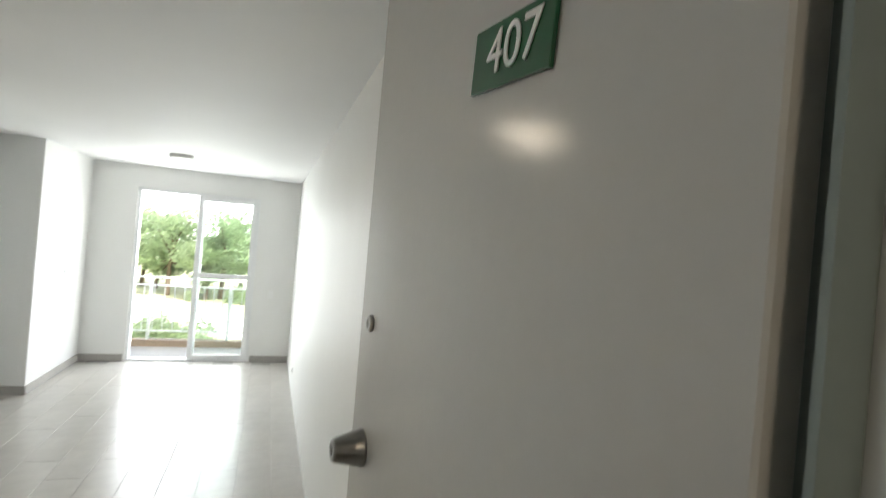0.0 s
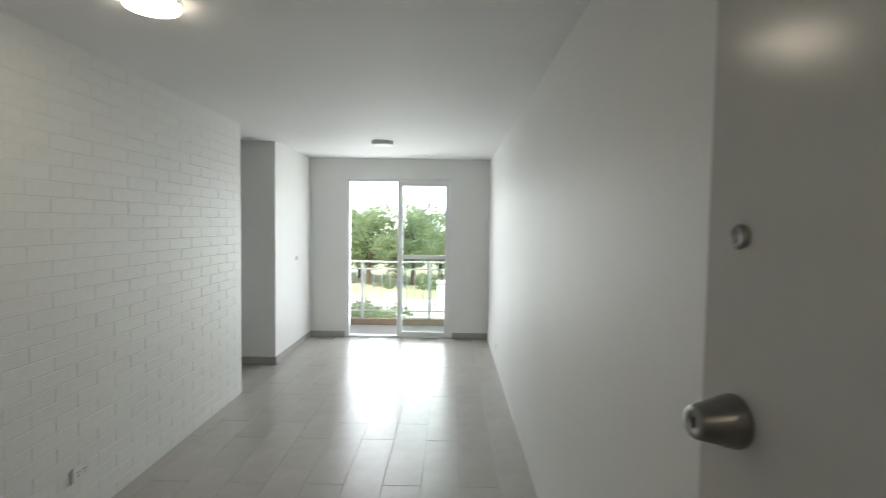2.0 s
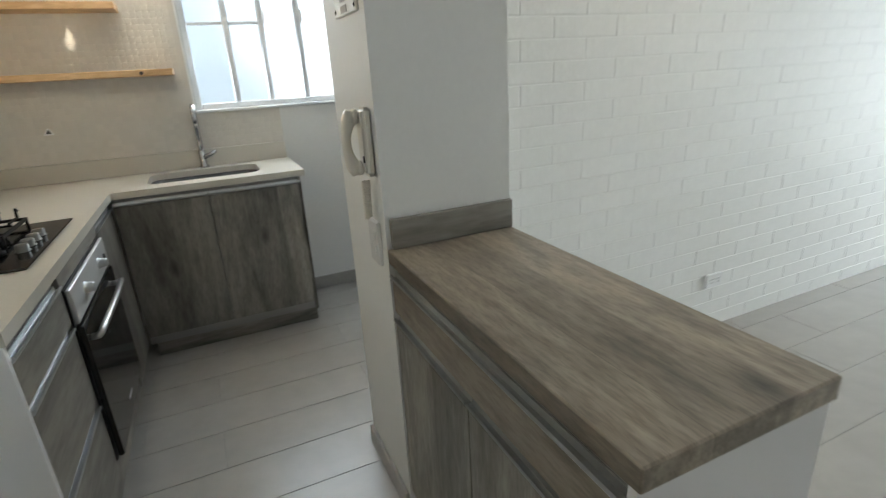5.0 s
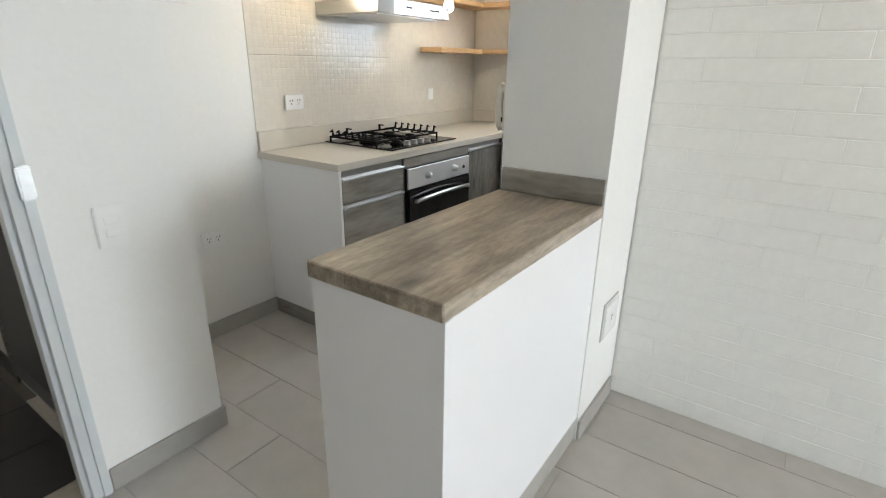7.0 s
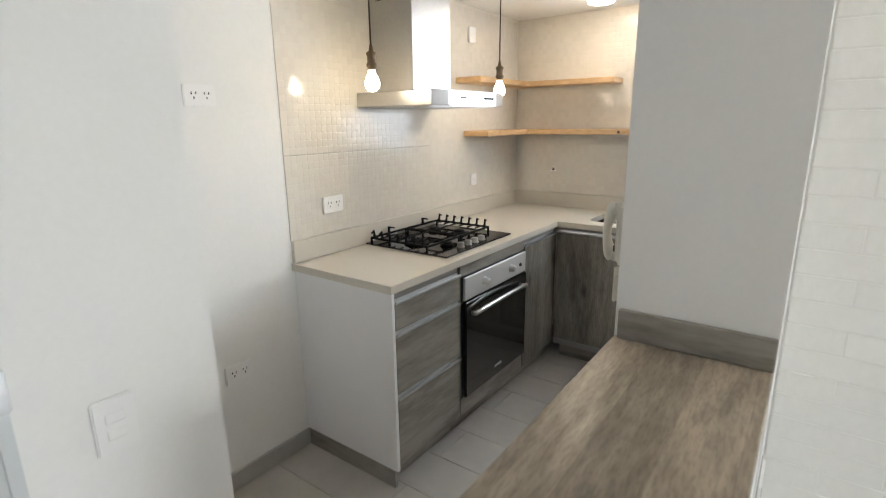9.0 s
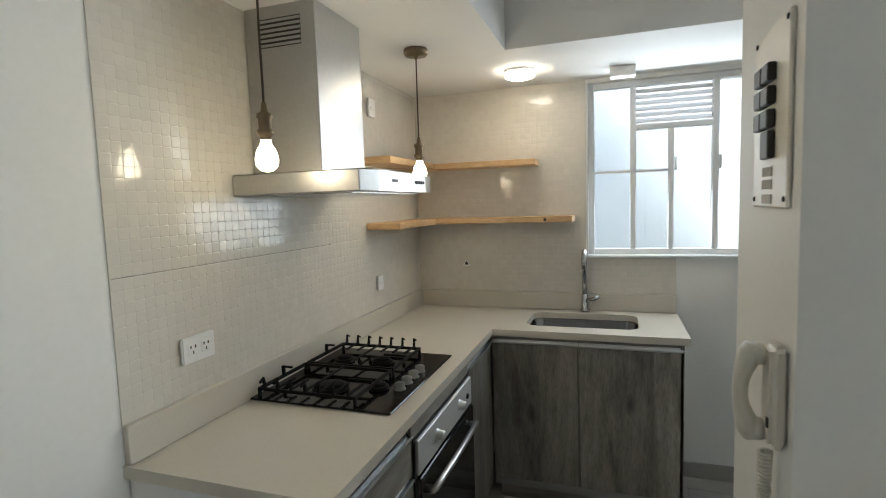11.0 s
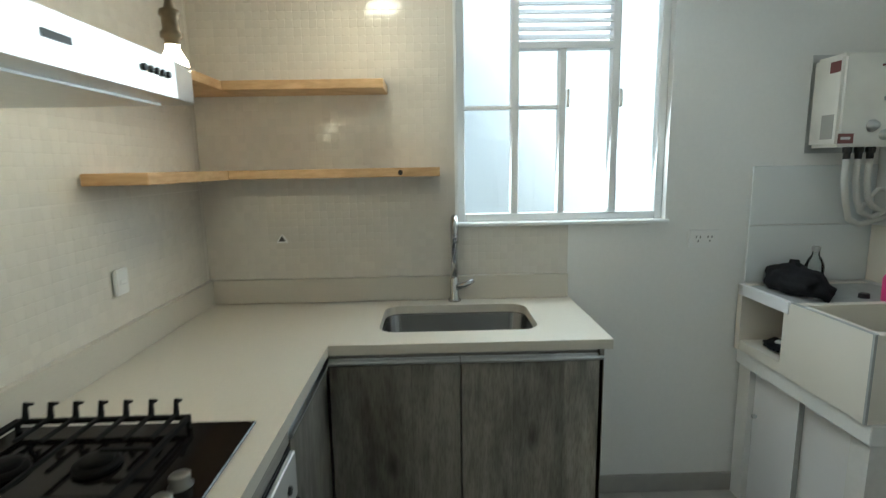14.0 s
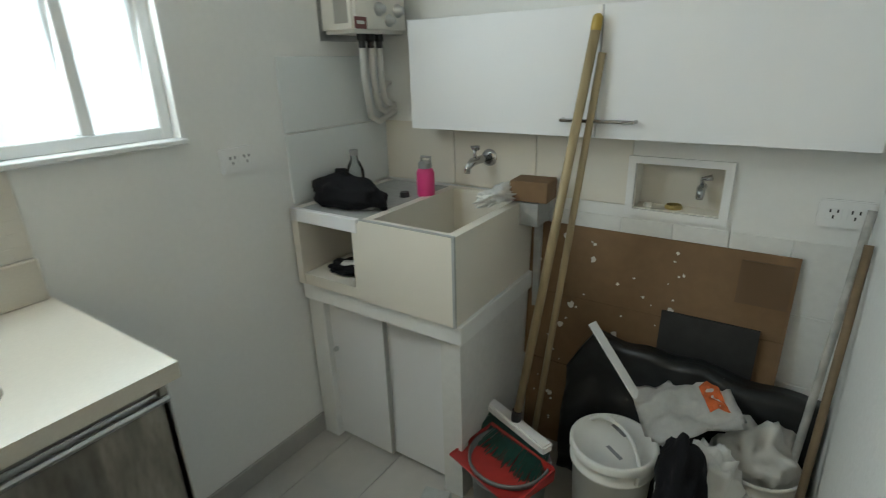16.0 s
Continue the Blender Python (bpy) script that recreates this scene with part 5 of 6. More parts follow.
def tarp_mesh():
    bm = bmesh.new()
    nx, nz = 44, 26
    front_, back_ = [], []
    for i in range(nx + 1):
        cf, cb_ = [], []
        u_ = i / nx
        top = 0.54 - 0.05 * u_ - 0.14 * max(0, 0.12 - u_) / 0.12 + 0.02 * noise.noise(Vector((u_ * 6, 0, 0)))
        for j in range(nz + 1):
            v_ = j / nz
            x = -0.36 + 0.70 * u_
            bulge = 0.035 * noise.fractal(Vector((u_ * 4, v_ * 3, 1.5)), 1.0, 2.0, 4) + 0.012 * math.sin(v_ * 9 + 3 * u_)
            cf.append(bm.verts.new((x, -0.035 + 0.05 * v_ + bulge, v_ * top)))
            cb_.append(bm.verts.new((x, 0.045 + 0.02 * v_, v_ * top)))
        front_.append(cf), back_.append(cb_)
    for g in (front_, back_):
        for i in range(nx):
            for j in range(nz):
                bm.faces.new((g[i][j], g[i + 1][j], g[i + 1][j + 1], g[i][j + 1]))
    for i in range(nx):
        bm.faces.new((front_[i][nz], front_[i + 1][nz], back_[i + 1][nz], back_[i][nz]))
        bm.faces.new((front_[i][0], front_[i + 1][0], back_[i + 1][0], back_[i][0]))
    for i in (0, nx):
        for j in range(nz):
            bm.faces.new((front_[i][j], front_[i][j + 1], back_[i][j + 1], back_[i][j]))
    return bm


part("tarp", tarp_mesh(), TARP, ta, "", True)
bo = thing("dark_tile_offcut", pose(-0.37, 1.205, 0.0, 0, 0, 0), "dark board offcut leaning behind the tarp", "board")
part("board", slab_lean(-0.15, 0.12, 0.003, 0.63, 0.0, 0.045, 0.008), material("dark_board", (0.03, 0.03, 0.03), 0.5, grain=0.2, scale=20), bo)

PAIL = material("white_pail_plastic", (0.74, 0.73, 0.69), 0.4, stain=0.05, stain_scale=9)


def pail(x, y, r, h, rot, label, lidded, mat=None):
    mat = mat or PAIL
    p = thing("bucket", pose(x, y, 0, 0, 0, rot), label, "bucket", "paint buckets in the laundry")
    prof = [(0, 0), (r * 0.84, 0), (r * 0.86, 0.004), (r * 0.95, h * 0.80), (r * 1.02, h * 0.81), (r * 1.02, h * 0.84), (r * 0.965, h * 0.85), (r * 0.98, h - 0.012), (r * 1.02, h - 0.012), (r * 1.02, h)]
    if lidded:
        part("pail", lathe(prof, 36), mat, p, "", True)
        part("lid", lathe([(r * 1.045, h - 0.014), (r * 1.05, h + 0.006), (r * 1.0, h + 0.010), (r * 0.95, h + 0.010), (r * 0.93, h + 0.004), (r * 0.3, h + 0.004), (0, h + 0.005)], 36), mat, p, "", True)
        for k, (dx, dy) in enumerate(((-0.03, 0.045), (0.04, -0.03))):
            part("label_print", box(dx - 0.03, dx + 0.03, dy - 0.006, dy + 0.006, h + 0.0052, h + 0.0062), material("grey_lid_print", (0.25, 0.25, 0.26), 0.6), p)
    else:
        prof += [(r * 0.97, h), (r * 0.92, h * 0.8), (r * 0.82, 0.01), (0, 0.01)]
        part("pail", lathe(prof, 36), mat, p, "", True)
    part("handle", tube([(r * 1.03 * math.cos(a), -0.02 + 0.10 * math.sin(a) * 0.4, h * 0.86 + (0.095 if lidded else -0.08) * math.sin(a)) for a in [math.pi * k / 12 for k in range(13)]], 0.006, 8), mat, p, "", True)
    return p


pail(-0.56, 0.965, 0.122, 0.305, -35, "lidded white paint bucket with an upright handle", True)
pail(-0.305, 0.90, 0.118, 0.295, 20, "open white bucket with a plastic bag and black cloth", False)
pail(-0.20, 1.12 - 0.0, 0.118, 0.30, 60, "open white bucket holding crumpled plastic", False)
pail(-0.845, 0.845, 0.128, 0.215, 10, "grey bucket under the broom and dustpan", False, material("grey_bucket_plastic", (0.16, 0.17, 0.17), 0.45))
BAGP = material("translucent_white_bag", (0.62, 0.61, 0.58), 0.4, stain=0.05, bump=0.4, bump_scale=30)
for x, y, rx, sd in ((-0.20, 1.12, 0.10, 21), (-0.30, 0.93, 0.075, 25)):
    b = thing("plastic_bag", pose(x, y, 0.20), "crumpled whitish plastic bag in the bucket", "bag")
    part("bag", lumpy(rx, rx * 0.9, 0.13, sd, 0.4, 2.6), BAGP, b, "", True)
bk = thing("black_rag", pose(-0.365, 0.86, 0.16, 0, 0, 20), "black cloth hanging over the bucket rim", "cloth")
part("cloth", lumpy(0.055, 0.075, 0.19, 31, 0.3, 2.0), FABRIC, bk, "", True)
# stained paper over the buckets
pa = thing("stained_paper", pose(-0.395, 1.045, 0.45, 14, -18, 25), "crumpled white paper with an orange stain", "paper")
bm = bmesh.new()
N = 18
gv = [[bm.verts.new((-0.13 + 0.26 * i / N, -0.10 + 0.20 * j / N, 0.03 * noise.fractal(Vector((i * 0.22, j * 0.2, 7)), 1.0, 2.0, 4))) for j in range(N + 1)] for i in range(N + 1)]
for i in range(N):
    for j in range(N):
        if (i, j) not in ((0, 0), (N - 1, 0), (0, N - 1), (N - 1, N - 1), (0, 1), (1, 0)):
            bm.faces.new((gv[i][j], gv[i + 1][j], gv[i + 1][j + 1], gv[i][j + 1]))
bmesh.ops.solidify(bm, geom=list(bm.faces), thickness=0.002)
part("paper", bm, RAG, pa, "", True)
bm = bmesh.new()
hv = [[bm.verts.new((0.055 + 0.05 * i / 4, -0.04 + 0.09 * j / 6 + 0.01 * math.sin(i), 0.004 + 0.03 * noise.fractal(Vector(((0.055 + 0.13 + 0.05 * i / 4) / 0.26 * N * 0.22, (0.06 + 0.09 * j / 6) / 0.2 * N * 0.2, 7)), 1.0, 2.0, 4))) for j in range(7)] for i in range(5)]
for i in range(4):
    for j in range(6):
        bm.faces.new((hv[i][j], hv[i + 1][j], hv[i + 1][j + 1], hv[i][j + 1]))
part("stain", bm, material("orange_stain", (0.55, 0.12, 0.03), 0.8, grain=0.3, scale=40), pa)

# sticks
STICK = wood("pale_broom_handle", (0.24, 0.18, 0.092), (0.40, 0.315, 0.18), (1.0, 1.0, 0.1), knots=False, ring=14)
YEL = material("yellow_tip", (0.42, 0.29, 0.05), 0.4)
br_ = thing("broom", pose(0, 0, 0), "broom with a pale wooden handle, white head and green bristles", "broom")
part("handle", tube([(-0.872, 0.955, 0.285), (-0.755, 1.128, 1.455)], 0.0135, 14), STICK, br_, "", True)
part("tip", tube([(-0.755, 1.128, 1.455), (-0.752, 1.133, 1.49), (-0.7515, 1.1335, 1.497)], [0.0145, 0.0135, 0.006], 14), YEL, br_)
part("ferrule", tube([(-0.875, 0.951, 0.255), (-0.872, 0.955, 0.30)], 0.017, 12), DARK, br_)
hm = box(-0.15, 0.15, -0.022, 0.022, -0.016, 0.016, 0.006, 2)
bmesh.ops.transform(hm, matrix=pose(-0.875, 0.95, 0.248, 0, 0, -22), verts=hm.verts)
part("head", hm, PLASTIC, br_, "white plastic head")
BRIS = material("dark_green_bristles", (0.010, 0.055, 0.040), 0.6, grain=0.3, scale=80)
bb = bmesh.new()
hm4 = pose(-0.875, 0.95, 0.232, 0, 0, -22)
for i in range(44):
    for j in range(6):
        x, y = -0.142 + 0.284 * i / 43, -0.016 + 0.032 * j / 5
        a = Vector((x, y, 0))
        b = Vector((x * 1.28 + rng.uniform(-0.008, 0.008), y * 2.4 - 0.085 + rng.uniform(-0.008, 0.008), -0.040 - rng.uniform(0, 0.010)))
        add_tube(bb, [hm4 @ a, hm4 @ b], 0.0022, 3, False)
part("bristles", bb, BRIS, br_, "dark green bristles")
dp = thing("dustpan", pose(-0.86, 0.80, 0.186, -4, 0, -18), "red plastic dustpan lying on the grey bucket", "dustpan")
RED = material("red_plastic", (0.36, 0.028, 0.025), 0.4, grain=0.05, stain=0.1, stain_scale=10)
part("pan", box(-0.14, 0.14, -0.085, 0.10, 0, 0.006, 0.002), RED, dp)
part("side", prism([(-0.085, 0.0062), (0.10, 0.0062), (0.10, 0.045)], "x", -0.14, -0.134), RED, dp)
part("side", prism([(-0.085, 0.0062), (0.10, 0.0062), (0.10, 0.045)], "x", 0.134, 0.14), RED, dp)
part("back", box(-0.134, 0.134, 0.094, 0.10, 0.0062, 0.05), RED, dp)
part("paint_stain", lumpy(0.04, 0.015, 0.002, 40, 0.4, 3.0, 2), SPLASH, dp)
bmx = thing("mop_stick", pose(0, 0, 0), "pale wooden stick leaning beside the broom", "stick")
part("stick", tube([(-0.862, 1.035, 0.0), (-0.735, 1.136, 1.40)], 0.0105, 12), STICK, bmx, "", True)
sc = thing("white_paint_stirrer", pose(0, 0, 0), "flat white stick standing in the bucket", "stick")
fm = box(-0.017, 0.017, -0.003, 0.003, 0, 0.50, 0.001)
bmesh.ops.transform(fm, matrix=look((-0.36, 1.0, 0.25), (-0.70, 1.12, 0.60)) @ pose(0, 0, 0, 180), verts=fm.verts)
part("stick", fm, PLASTIC, sc)
GREYSTICK = material("paint_smeared_stick", (0.42, 0.41, 0.38), 0.7, grain=0.25, scale=25)
BROWNSTICK = material("brown_stick", (0.20, 0.14, 0.08), 0.6, grain=0.15, scale=30)
for name, a, b, r, m_, lab in (("pole", (-0.14, 1.03, 0.0), (-0.078, 1.24, 1.02), 0.010, GREYSTICK, "paint-smeared grey pole leaning in the laundry corner"),
                               ("pole", (-0.105, 0.95, 0.0), (-0.075, 1.18, 0.95), 0.010, BROWNSTICK, "brown wooden pole leaning in the laundry corner")):
    s_ = thing(name, pose(0, 0, 0), lab, "pole", "poles in the laundry corner")
    part("shaft", tube([a, b], r, 12), m_, s_, "", True)
wf = thing("wooden_block", pose(-1.035, 0.70, 0, 0, 0, 12), "small grey wooden block on the floor", "block")
part("block", box(-0.045, 0.045, -0.03, 0.03, 0, 0.07, 0.004), CONC, wf)

# ---- outside ----
GRASS = material("pale_grass", (0.32, 0.33, 0.20), 0.9, grain=0.25, scale=0.4, stain=0.25, stain_scale=0.03)
GZ = -8.5
gm = bmesh.new()
add_box(gm, -400, 400, 9, 900, GZ - 1, GZ)
structure("ground", gm, GRASS, "pale grassy ground far below the balcony", "ground")
HAZE = glow("bright_hazy_sky", (0.93, 0.97, 1.0), 1.5)
structure("backdrop", box(-420, 420, 420, 421, -40, 170), HAZE, "bright hazy white sky in the distance", "sky")
LOT = material("pale_gravel", (0.62, 0.60, 0.55), 0.9, grain=0.2, scale=0.6)
structure("road", box(-60, 70, 52, 66, GZ + 0.004, GZ + 0.03), LOT, "pale gravel road below", "road")
LEAF = material("tree_leaves", (0.17, 0.23, 0.12), 0.6, grain=0.35, scale=0.8, vary=0.25)
lt_ = LEAF.node_tree
thin, lm = lt_.nodes.new("ShaderNodeBsdfTranslucent"), lt_.nodes.new("ShaderNodeMixShader")
thin.inputs[0].default_value, lm.inputs[0].default_value = (0.52, 0.60, 0.40, 1), 0.6
lt_.links.new(lt_.nodes["Principled BSDF"].outputs[0], lm.inputs[1]), lt_.links.new(thin.outputs[0], lm.inputs[2])
lt_.links.new(lm.outputs[0], lt_.nodes["Material Output"].inputs[0])
BARK = material("tree_bark", (0.16, 0.12, 0.08), 0.9, grain=0.2, scale=5)


def leaf_cloud(blobs, n, size, rg_):
    """Many small leaf blades scattered through a set of overlapping balls."""
    verts, faces = [], []
    for _ in range(n):
        cx, cy, cz, r = blobs[rg_.randrange(len(blobs))]
        d = Vector((rg_.gauss(0, 1), rg_.gauss(0, 1), rg_.gauss(0, 1))).normalized() * r * rg_.uniform(0.55, 1.08)
        c = Vector((cx, cy, cz)) + d
        a = Vector((rg_.gauss(0, 1), rg_.gauss(0, 1), rg_.gauss(0, 0.5))).normalized()
        b = a.orthogonal().normalized()
        b = (b + a.cross(b) * rg_.uniform(-1, 1)).normalized()
        s = size * rg_.uniform(0.6, 1.4)
        k = len(verts)
        verts += [c - a * s, c + b * s * 0.5, c + a * s, c - b * s * 0.5]
        faces.append((k, k + 1, k + 2, k + 3))
    return verts, faces


def tree(seed, h):
    rg_ = random.Random(seed)
    t_ = thing("tree", pose(0, 0, GZ), "broad leafy green tree at the edge of the lot", "tree", "trees beyond the balcony")
    tm = bmesh.new()
    add_tube(tm, [(0, 0, 0), (0.1, 0.1, h * 0.2), (0.2, 0, h * 0.5), (0, 0.1, h * 0.75)], [0.35, 0.28, 0.2, 0.08], 8)
    blobs = []
    for k in range(13):
        a, rr = rg_.uniform(0, 6.28), rg_.uniform(0.05, 0.34) * h
        z = h * rg_.uniform(0.30, 0.86)
        p = (rr * math.cos(a), rr * math.sin(a), z)
        blobs.append((*p, h * rg_.uniform(0.12, 0.22)))
        add_tube(tm, [(0.15, 0, h * 0.3 + 0.2 * z), (p[0] * 0.5, p[1] * 0.5, z * 0.85), p], [0.14, 0.08, 0.03], 6)
    part("trunk", tm, BARK, t_)
    v_, f_ = leaf_cloud(blobs, 5200, h * 0.021, rg_)
    me_ = bpy.data.meshes.new("crown")
    me_.from_pydata(v_, [], f_)
    me_.materials.append(LEAF)
    c_ = new("crown", me_)
    c_.parent = t_
    return t_


kinds = [tree(s, h_) for s, h_ in ((1, 12.2), (2, 10.6), (3, 9.2))]
rgt = random.Random(9)
spots = []
for k in range(40):
    spots.append((-38 + k * 2.3 + rgt.uniform(-1.5, 1.5), 84 + rgt.uniform(-6, 12)))
for k, (x, y) in enumerate(spots):
    s = rgt.uniform(0.78, 1.22)
    m_ = pose(x, y, GZ, 0, 0, rgt.uniform(0, 360)) @ Matrix.Scale(s, 4)
    if k < 3:
        kinds[k].matrix_world = m_
    else:
        c_ = copy_thing(kinds[k % 3], pose(x, y, GZ, 0, 0, rgt.uniform(0, 360)))
rgs = random.Random(5)
v_, f_ = leaf_cloud([(0, 0, 0.9, 1.0), (1.1, 0.2, 0.7, 0.8), (-0.9, 0.4, 0.6, 0.7)], 900, 0.16, rgs)
sm_ = bpy.data.meshes.new("shrub")
sm_.from_pydata(v_, [], f_)
sm_.materials.append(LEAF)
for k in range(24):
    s_ = new("shrub", sm_)
    s_.matrix_world = pose(rgs.uniform(-22, 30), rgs.choice((rgs.uniform(44, 51), rgs.uniform(67, 78))), GZ, 0, 0, rgs.uniform(0, 360)) @ Matrix.Scale(rgs.uniform(0.8, 1.6), 4)
    tagged(s_, "low green shrub on the rough ground", "shrub", "shrubs beyond the balcony")
hut = thing("white_hut", pose(3.0, 60, GZ + 0.03), "small white flat-roofed hut beside the road", "hut")
HUT = material("white_render", (0.80, 0.80, 0.78), 0.7, stain=0.03, stain_scale=0.5)
part("wall", box(-2.6, -0.3, -1.5, 1.5, 0, 2.9, 0.03), HUT, hut)
part("wall", box(0.1, 2.6, -1.5, 1.5, 0, 3.0, 0.03), HUT, hut)
part("roof", box(-2.7, 2.7, -1.6, 1.6, 3.001, 3.12, 0.02), HUT, hut)

# ---- pieces of floors and walls ----


def piece_mesh(name, w, h, d, c, mat, wob=0.0, seed=0):
    """A slab w x h (x, z) whose face looks along -y at -d, with chamfered edges and no back."""
    rg_ = random.Random(seed)
    o = [(-w / 2, 0, -h / 2), (w / 2, 0, -h / 2), (w / 2, 0, h / 2), (-w / 2, 0, h / 2)]
    s = [(x, -d + c * 0.6, z) for x, _, z in o]
    f = [(x - math.copysign(c, x), -d - rg_.uniform(0, wob), z - math.copysign(c, z)) for x, _, z in o]
    v = o + s + f
    fs = [(8, 9, 10, 11)]
    for a, b in ((0, 4), (4, 8)):
        fs += [(a + i, a + (i + 1) % 4, b + (i + 1) % 4, b + i) for i in range(4)]
    me_ = bpy.data.meshes.new(name)
    me_.from_pydata(v, [], fs)
    me_.materials.append(mat)
    return me_


def joined(name, mesh, places, parent, label):
    """Many copies of a piece joined into one mesh of kind stuff."""
    co = np.array([v.co for v in mesh.vertices])
    fs = [tuple(p.vertices) for p in mesh.polygons]
    vs, out = [], []
    for m_ in places:
        k = len(vs)
        a = np.array(m_)
        vs += [tuple(p) for p in co @ a[:3, :3].T + a[:3, 3]]
        out += [tuple(i + k for i in f) for f in fs]
    me_ = bpy.data.meshes.new(name)
    me_.from_pydata(vs, [], out)
    me_.materials.append(mesh.materials[0])
    if mesh.polygons[0].use_smooth:
        for f in me_.polygons:
            f.use_smooth = True
    ob = new(name, me_)
    ob.parent = parent
    return tagged(ob, label, "", "", "stuff")


# floor planks, 23 x 93 cm, staggered by a third
PWD, PLN = 0.2325, 0.935
plank = piece_mesh("floor_plank", PWD - 0.003, PLN - 0.003, 0.0035, 0.0012, TILE)
for i in range(-11, 8):
    x = 0.8 + (i + 0.5) * PWD
    if x > RW + 0.1 or x < -1.75:
        continue
    j0 = 2.907 if i % 2 == 0 else 2.267
    for j in range(-6, 4):
        y = j0 + (j + 0.5) * PLN
        if y < HY - 0.5 or y > BY + 0.1:
            continue
        if x < -0.2 and 1.9 < y < 3.2:
            continue
        y0, y1 = max(y - PLN / 2 + 0.0015, HY - 0.12), min(y + PLN / 2 - 0.0015, BY + 0.02)
        if x > JX + 0.2:
            y0 = max(y0, EY - 0.001)
        if y1 - y0 < 0.05:
            continue
        ob = new("floor_plank", plank)
        ob.parent = FLOOR
        ob.matrix_world = Matrix.Translation((x, (y0 + y1) / 2, -0.0035)) @ pose(0, 0, 0, -90) @ Matrix.Diagonal((1, 1, (y1 - y0) / (PLN - 0.003), 1))
# landing tiles: brown fields with a black band
LBROWN = material("brown_landing_tile", (0.13, 0.105, 0.08), 0.35, grain=0.1, scale=12, vary=0.1)
LBLACK = material("black_landing_tile", (0.018, 0.018, 0.02), 0.3, grain=0.1, vary=0.1)
lt1, lt2 = piece_mesh("landing_tile", 0.297, 0.297, 0.0045, 0.001, LBROWN), piece_mesh("landing_tile", 0.297, 0.297, 0.0045, 0.001, LBLACK)
for i in range(9):
    for j in range(7):
        x, y = 1.52 + 0.15 + i * 0.3, EY - 0.15 - 0.15 - j * 0.3
        if x > 3.9 or y < -2.8:
            continue
        ob = new("landing_tile", lt2 if j == 0 or i == 0 else lt1)
        ob.parent = LANDING
        ob.matrix_world = Matrix.Translation((x, y, -0.0045)) @ pose(0, 0, 0, -90)

# thin bricks of the accent wall
BL, BH = 0.2885, 0.0756
bricks = [piece_mesh("brick", BL - 0.003, BH - 0.003, 0.003, 0.002, BRICK, 0.0014, s) for s in range(6)]
rgb_ = random.Random(11)
rest, near = [], 0
Y0, Y1 = PY + 0.004, 3.85
for r in range(32):
    z = 0.002 + (r + 0.5) * BH
    y = Y0 if r % 2 == 0 else Y0 - BL / 2
    while y < Y1 - 0.02:
        a, b = max(y, Y0), min(y + BL, Y1)
        y += BL
        if b - a < 0.03:
            continue
        sc_ = (b - a - 0.0035) / (BL - 0.0035)
        m_ = Matrix.Translation((-0.007 + 0.003, (a + b) / 2, z)) @ pose(0, 0, 0, 0, 0, 90) @ pose(0, 0, 0, rgb_.uniform(-0.35, 0.35), 0, rgb_.uniform(-0.2, 0.2)) @ Matrix.Diagonal((sc_, 1, 1, 1))
        if a < 2.95 and near < 300:
            near += 1
            ob = new("brick", bricks[rgb_.randrange(6)])
            ob.parent = BRICKWALL
            ob.matrix_world = m_
        else:
            rest.append(m_)
joined("far_bricks", bricks[0], rest, BRICKWALL, "further thin bricks of the accent wall")

# glossy mosaic behind hob and sink
MOSAIC = material("glossy_cream_mosaic", (0.67, 0.635, 0.57), 0.085, stain=0.02, stain_scale=6, vary=0.02)
MGROUT = material("cream_mosaic_grout", (0.64, 0.605, 0.54), 0.5)
mt = MOSAIC.node_tree
isl, spread, tone = mt.nodes.new("ShaderNodeNewGeometry"), mt.nodes.new("ShaderNodeMapRange"), mt.nodes.new("ShaderNodeVectorMath")
spread.inputs["To Min"].default_value, spread.inputs["To Max"].default_value = 0.975, 1.035
tone.operation = "SCALE"
old = mt.nodes["Principled BSDF"].inputs["Base Color"].links[0].from_socket
mt.links.new(isl.outputs["Random Per Island"], spread.inputs["Value"])
mt.links.new(old, tone.inputs[0]), mt.links.new(spread.outputs[0], tone.inputs["Scale"])
mt.links.new(tone.outputs[0], mt.nodes["Principled BSDF"].inputs["Base Color"])
structure("mosaic_backing_hob", box(SX + 0.002, 0.388, HY, HY + 0.0045, 1.001, KZ - 0.001), MGROUT, "cream grout bed of the hob mosaic", "wall tiles")
bm = box(SX, SX + 0.0045, HY + 0.005, WY0 - 0.012, 1.001, KZ - 0.001)
add_box(bm, SX, SX + 0.0045, WY0 - 0.012, 0.05, 1.001, WZ0 - 0.015)
structure("mosaic_backing_sink", bm, MGROUT, "cream grout bed of the sink mosaic", "wall tiles")
MS = 0.030
tagged(part("sheet_joint", box(-0.62, 0.384, HY + 0.0046, HY + 0.0051, 1.3625, 1.3650), material("dark_sheet_joint", (0.30, 0.28, 0.25), 0.8, grain=0.4, scale=25), HOBWALL), "thin dark open joint between the mosaic sheets")


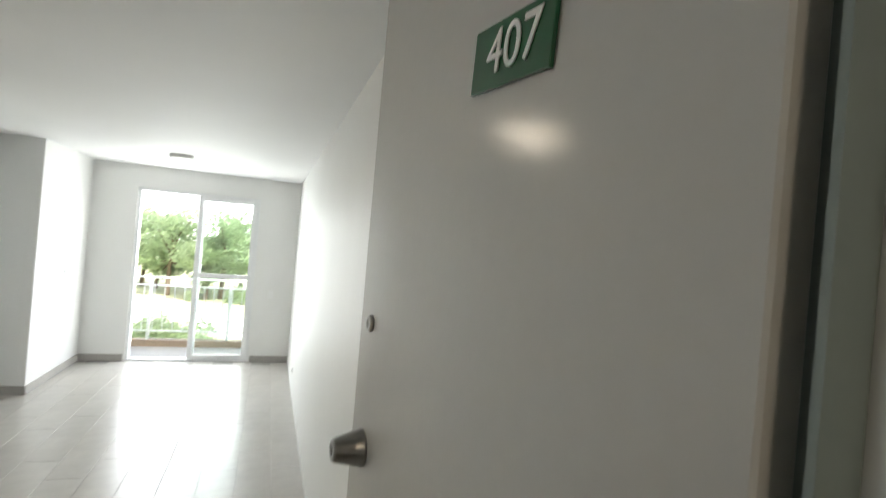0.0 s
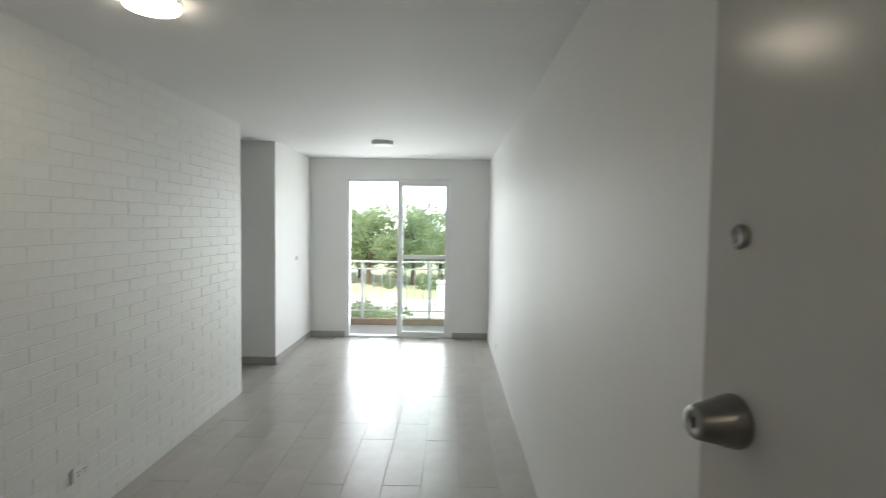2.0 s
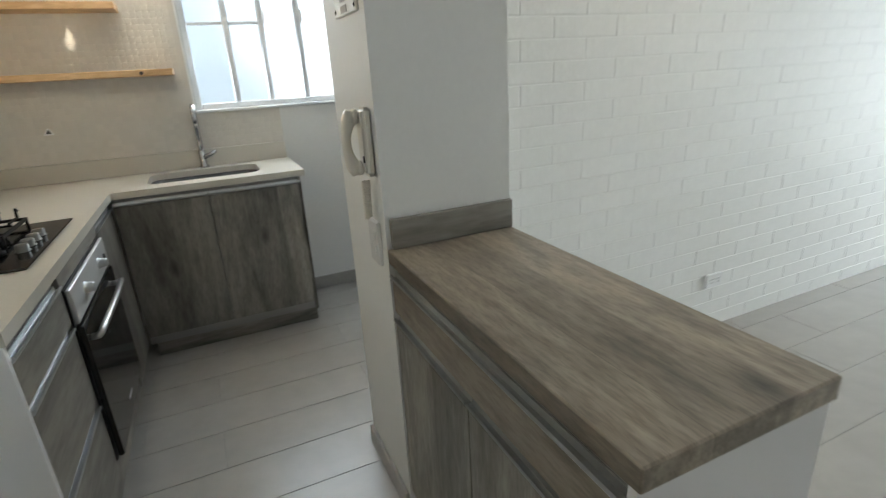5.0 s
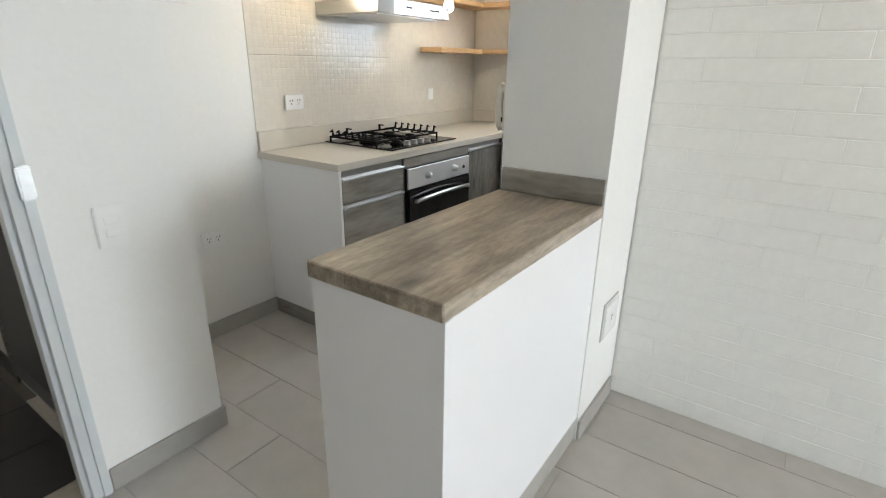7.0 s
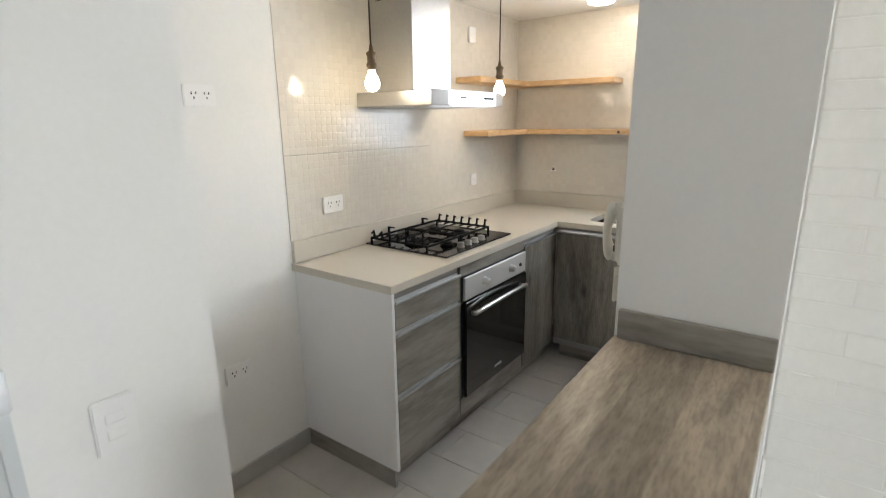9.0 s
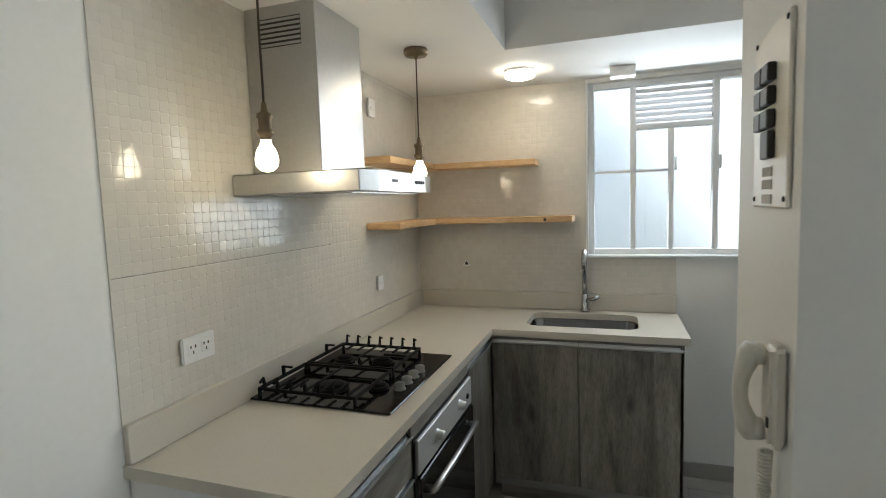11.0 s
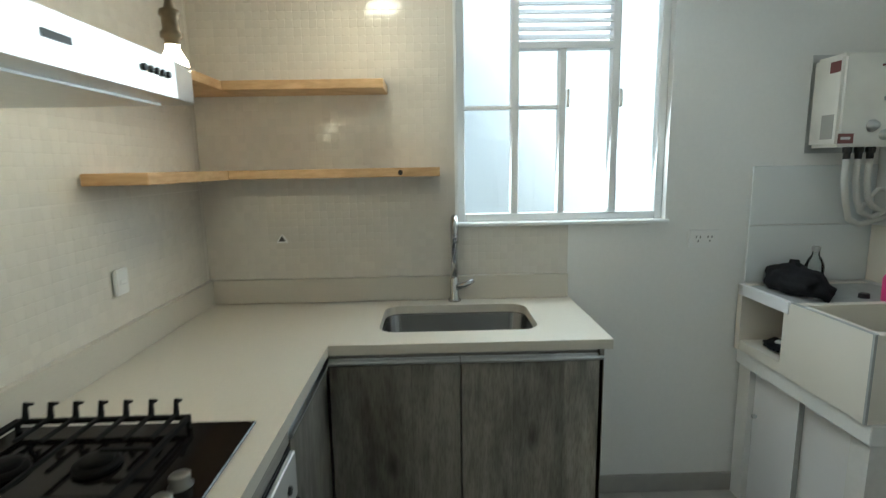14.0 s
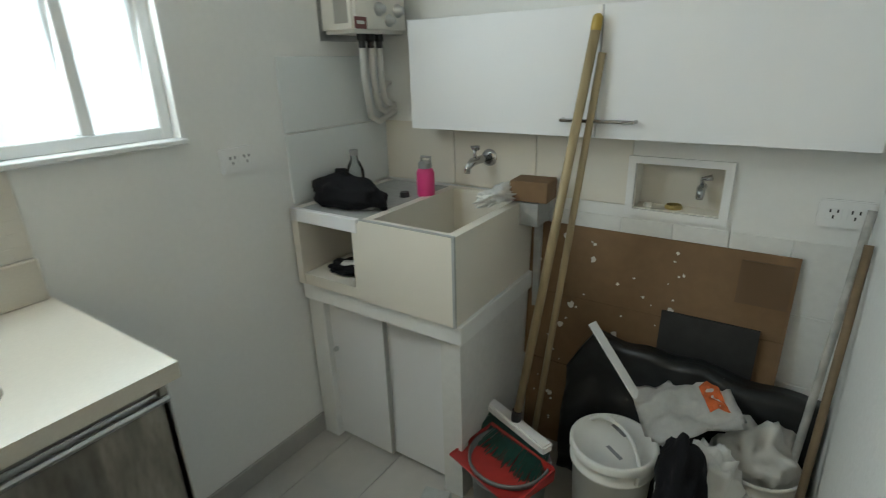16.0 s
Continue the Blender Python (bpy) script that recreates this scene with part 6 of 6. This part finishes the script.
def cushion_mesh(w, d):
    """A glazed mosaic tile: flat face, softly rounded border, no back."""
    rings = []
    for inset, y in ((0.0, 0.0), (0.0002, -d * 0.6), (0.0009, -d), (0.0026, -d * 1.03)):
        e = w / 2 - inset
        rings += [(-e, y, -e), (e, y, -e), (e, y, e), (-e, y, e)]
    fs = [(12, 13, 14, 15)]
    for a in (0, 4, 8):
        fs += [(a + i, a + (i + 1) % 4, a + 4 + (i + 1) % 4, a + 4 + i) for i in range(4)]
    me_ = bpy.data.meshes.new("mosaic_tile")
    me_.from_pydata(rings, [], fs)
    me_.materials.append(MOSAIC)
    for f in me_.polygons:
        f.use_smooth = True
    return me_


mo = cushion_mesh(MS - 0.0006, 0.00035)
rgm = random.Random(2)
rest, near = [], 0
for i in range(int((0.386 - SX) / MS)):
    x = 0.386 - (i + 0.5) * MS
    for j in range(int((KZ - 1.002) / MS)):
        z = 1.002 + (j + 0.5) * MS + (0.004 if j * MS + 1.0 > 1.345 else 0)
        if z + MS / 2 > KZ:
            continue
        m_ = Matrix.Translation((x, HY + 0.0045, z)) @ pose(0, 0, 0, 0, 0, 180) @ pose(0, 0, 0, rgm.uniform(-0.8, 0.8), 0, rgm.uniform(-0.8, 0.8))
        if x > -0.30 and z < 1.5 and near < 300:
            near += 1
            ob = new("mosaic_tile", mo)
            ob.parent = HOBWALL
            ob.matrix_world = m_
        else:
            rest.append(m_)
joined("mosaic_field", mo, rest, HOBWALL, "glossy cream mosaic on the hob wall")
rest = []
for i in range(int((0.05 - HY - 0.012) / MS)):
    y = HY + 0.012 + (i + 0.5) * MS
    for j in range(int((KZ - 1.002) / MS)):
        z = 1.002 + (j + 0.5) * MS
        if y + MS / 2 > WY0 - 0.012 and z + MS / 2 > WZ0 - 0.015:
            continue
        rest.append(Matrix.Translation((SX + 0.0045, y, z)) @ pose(0, 0, 0, 0, 0, 90) @ pose(0, 0, 0, rgm.uniform(-0.8, 0.8), 0, rgm.uniform(-0.8, 0.8)))
joined("mosaic_field", mo, rest, WINDOWWALL, "glossy cream mosaic on the sink wall")
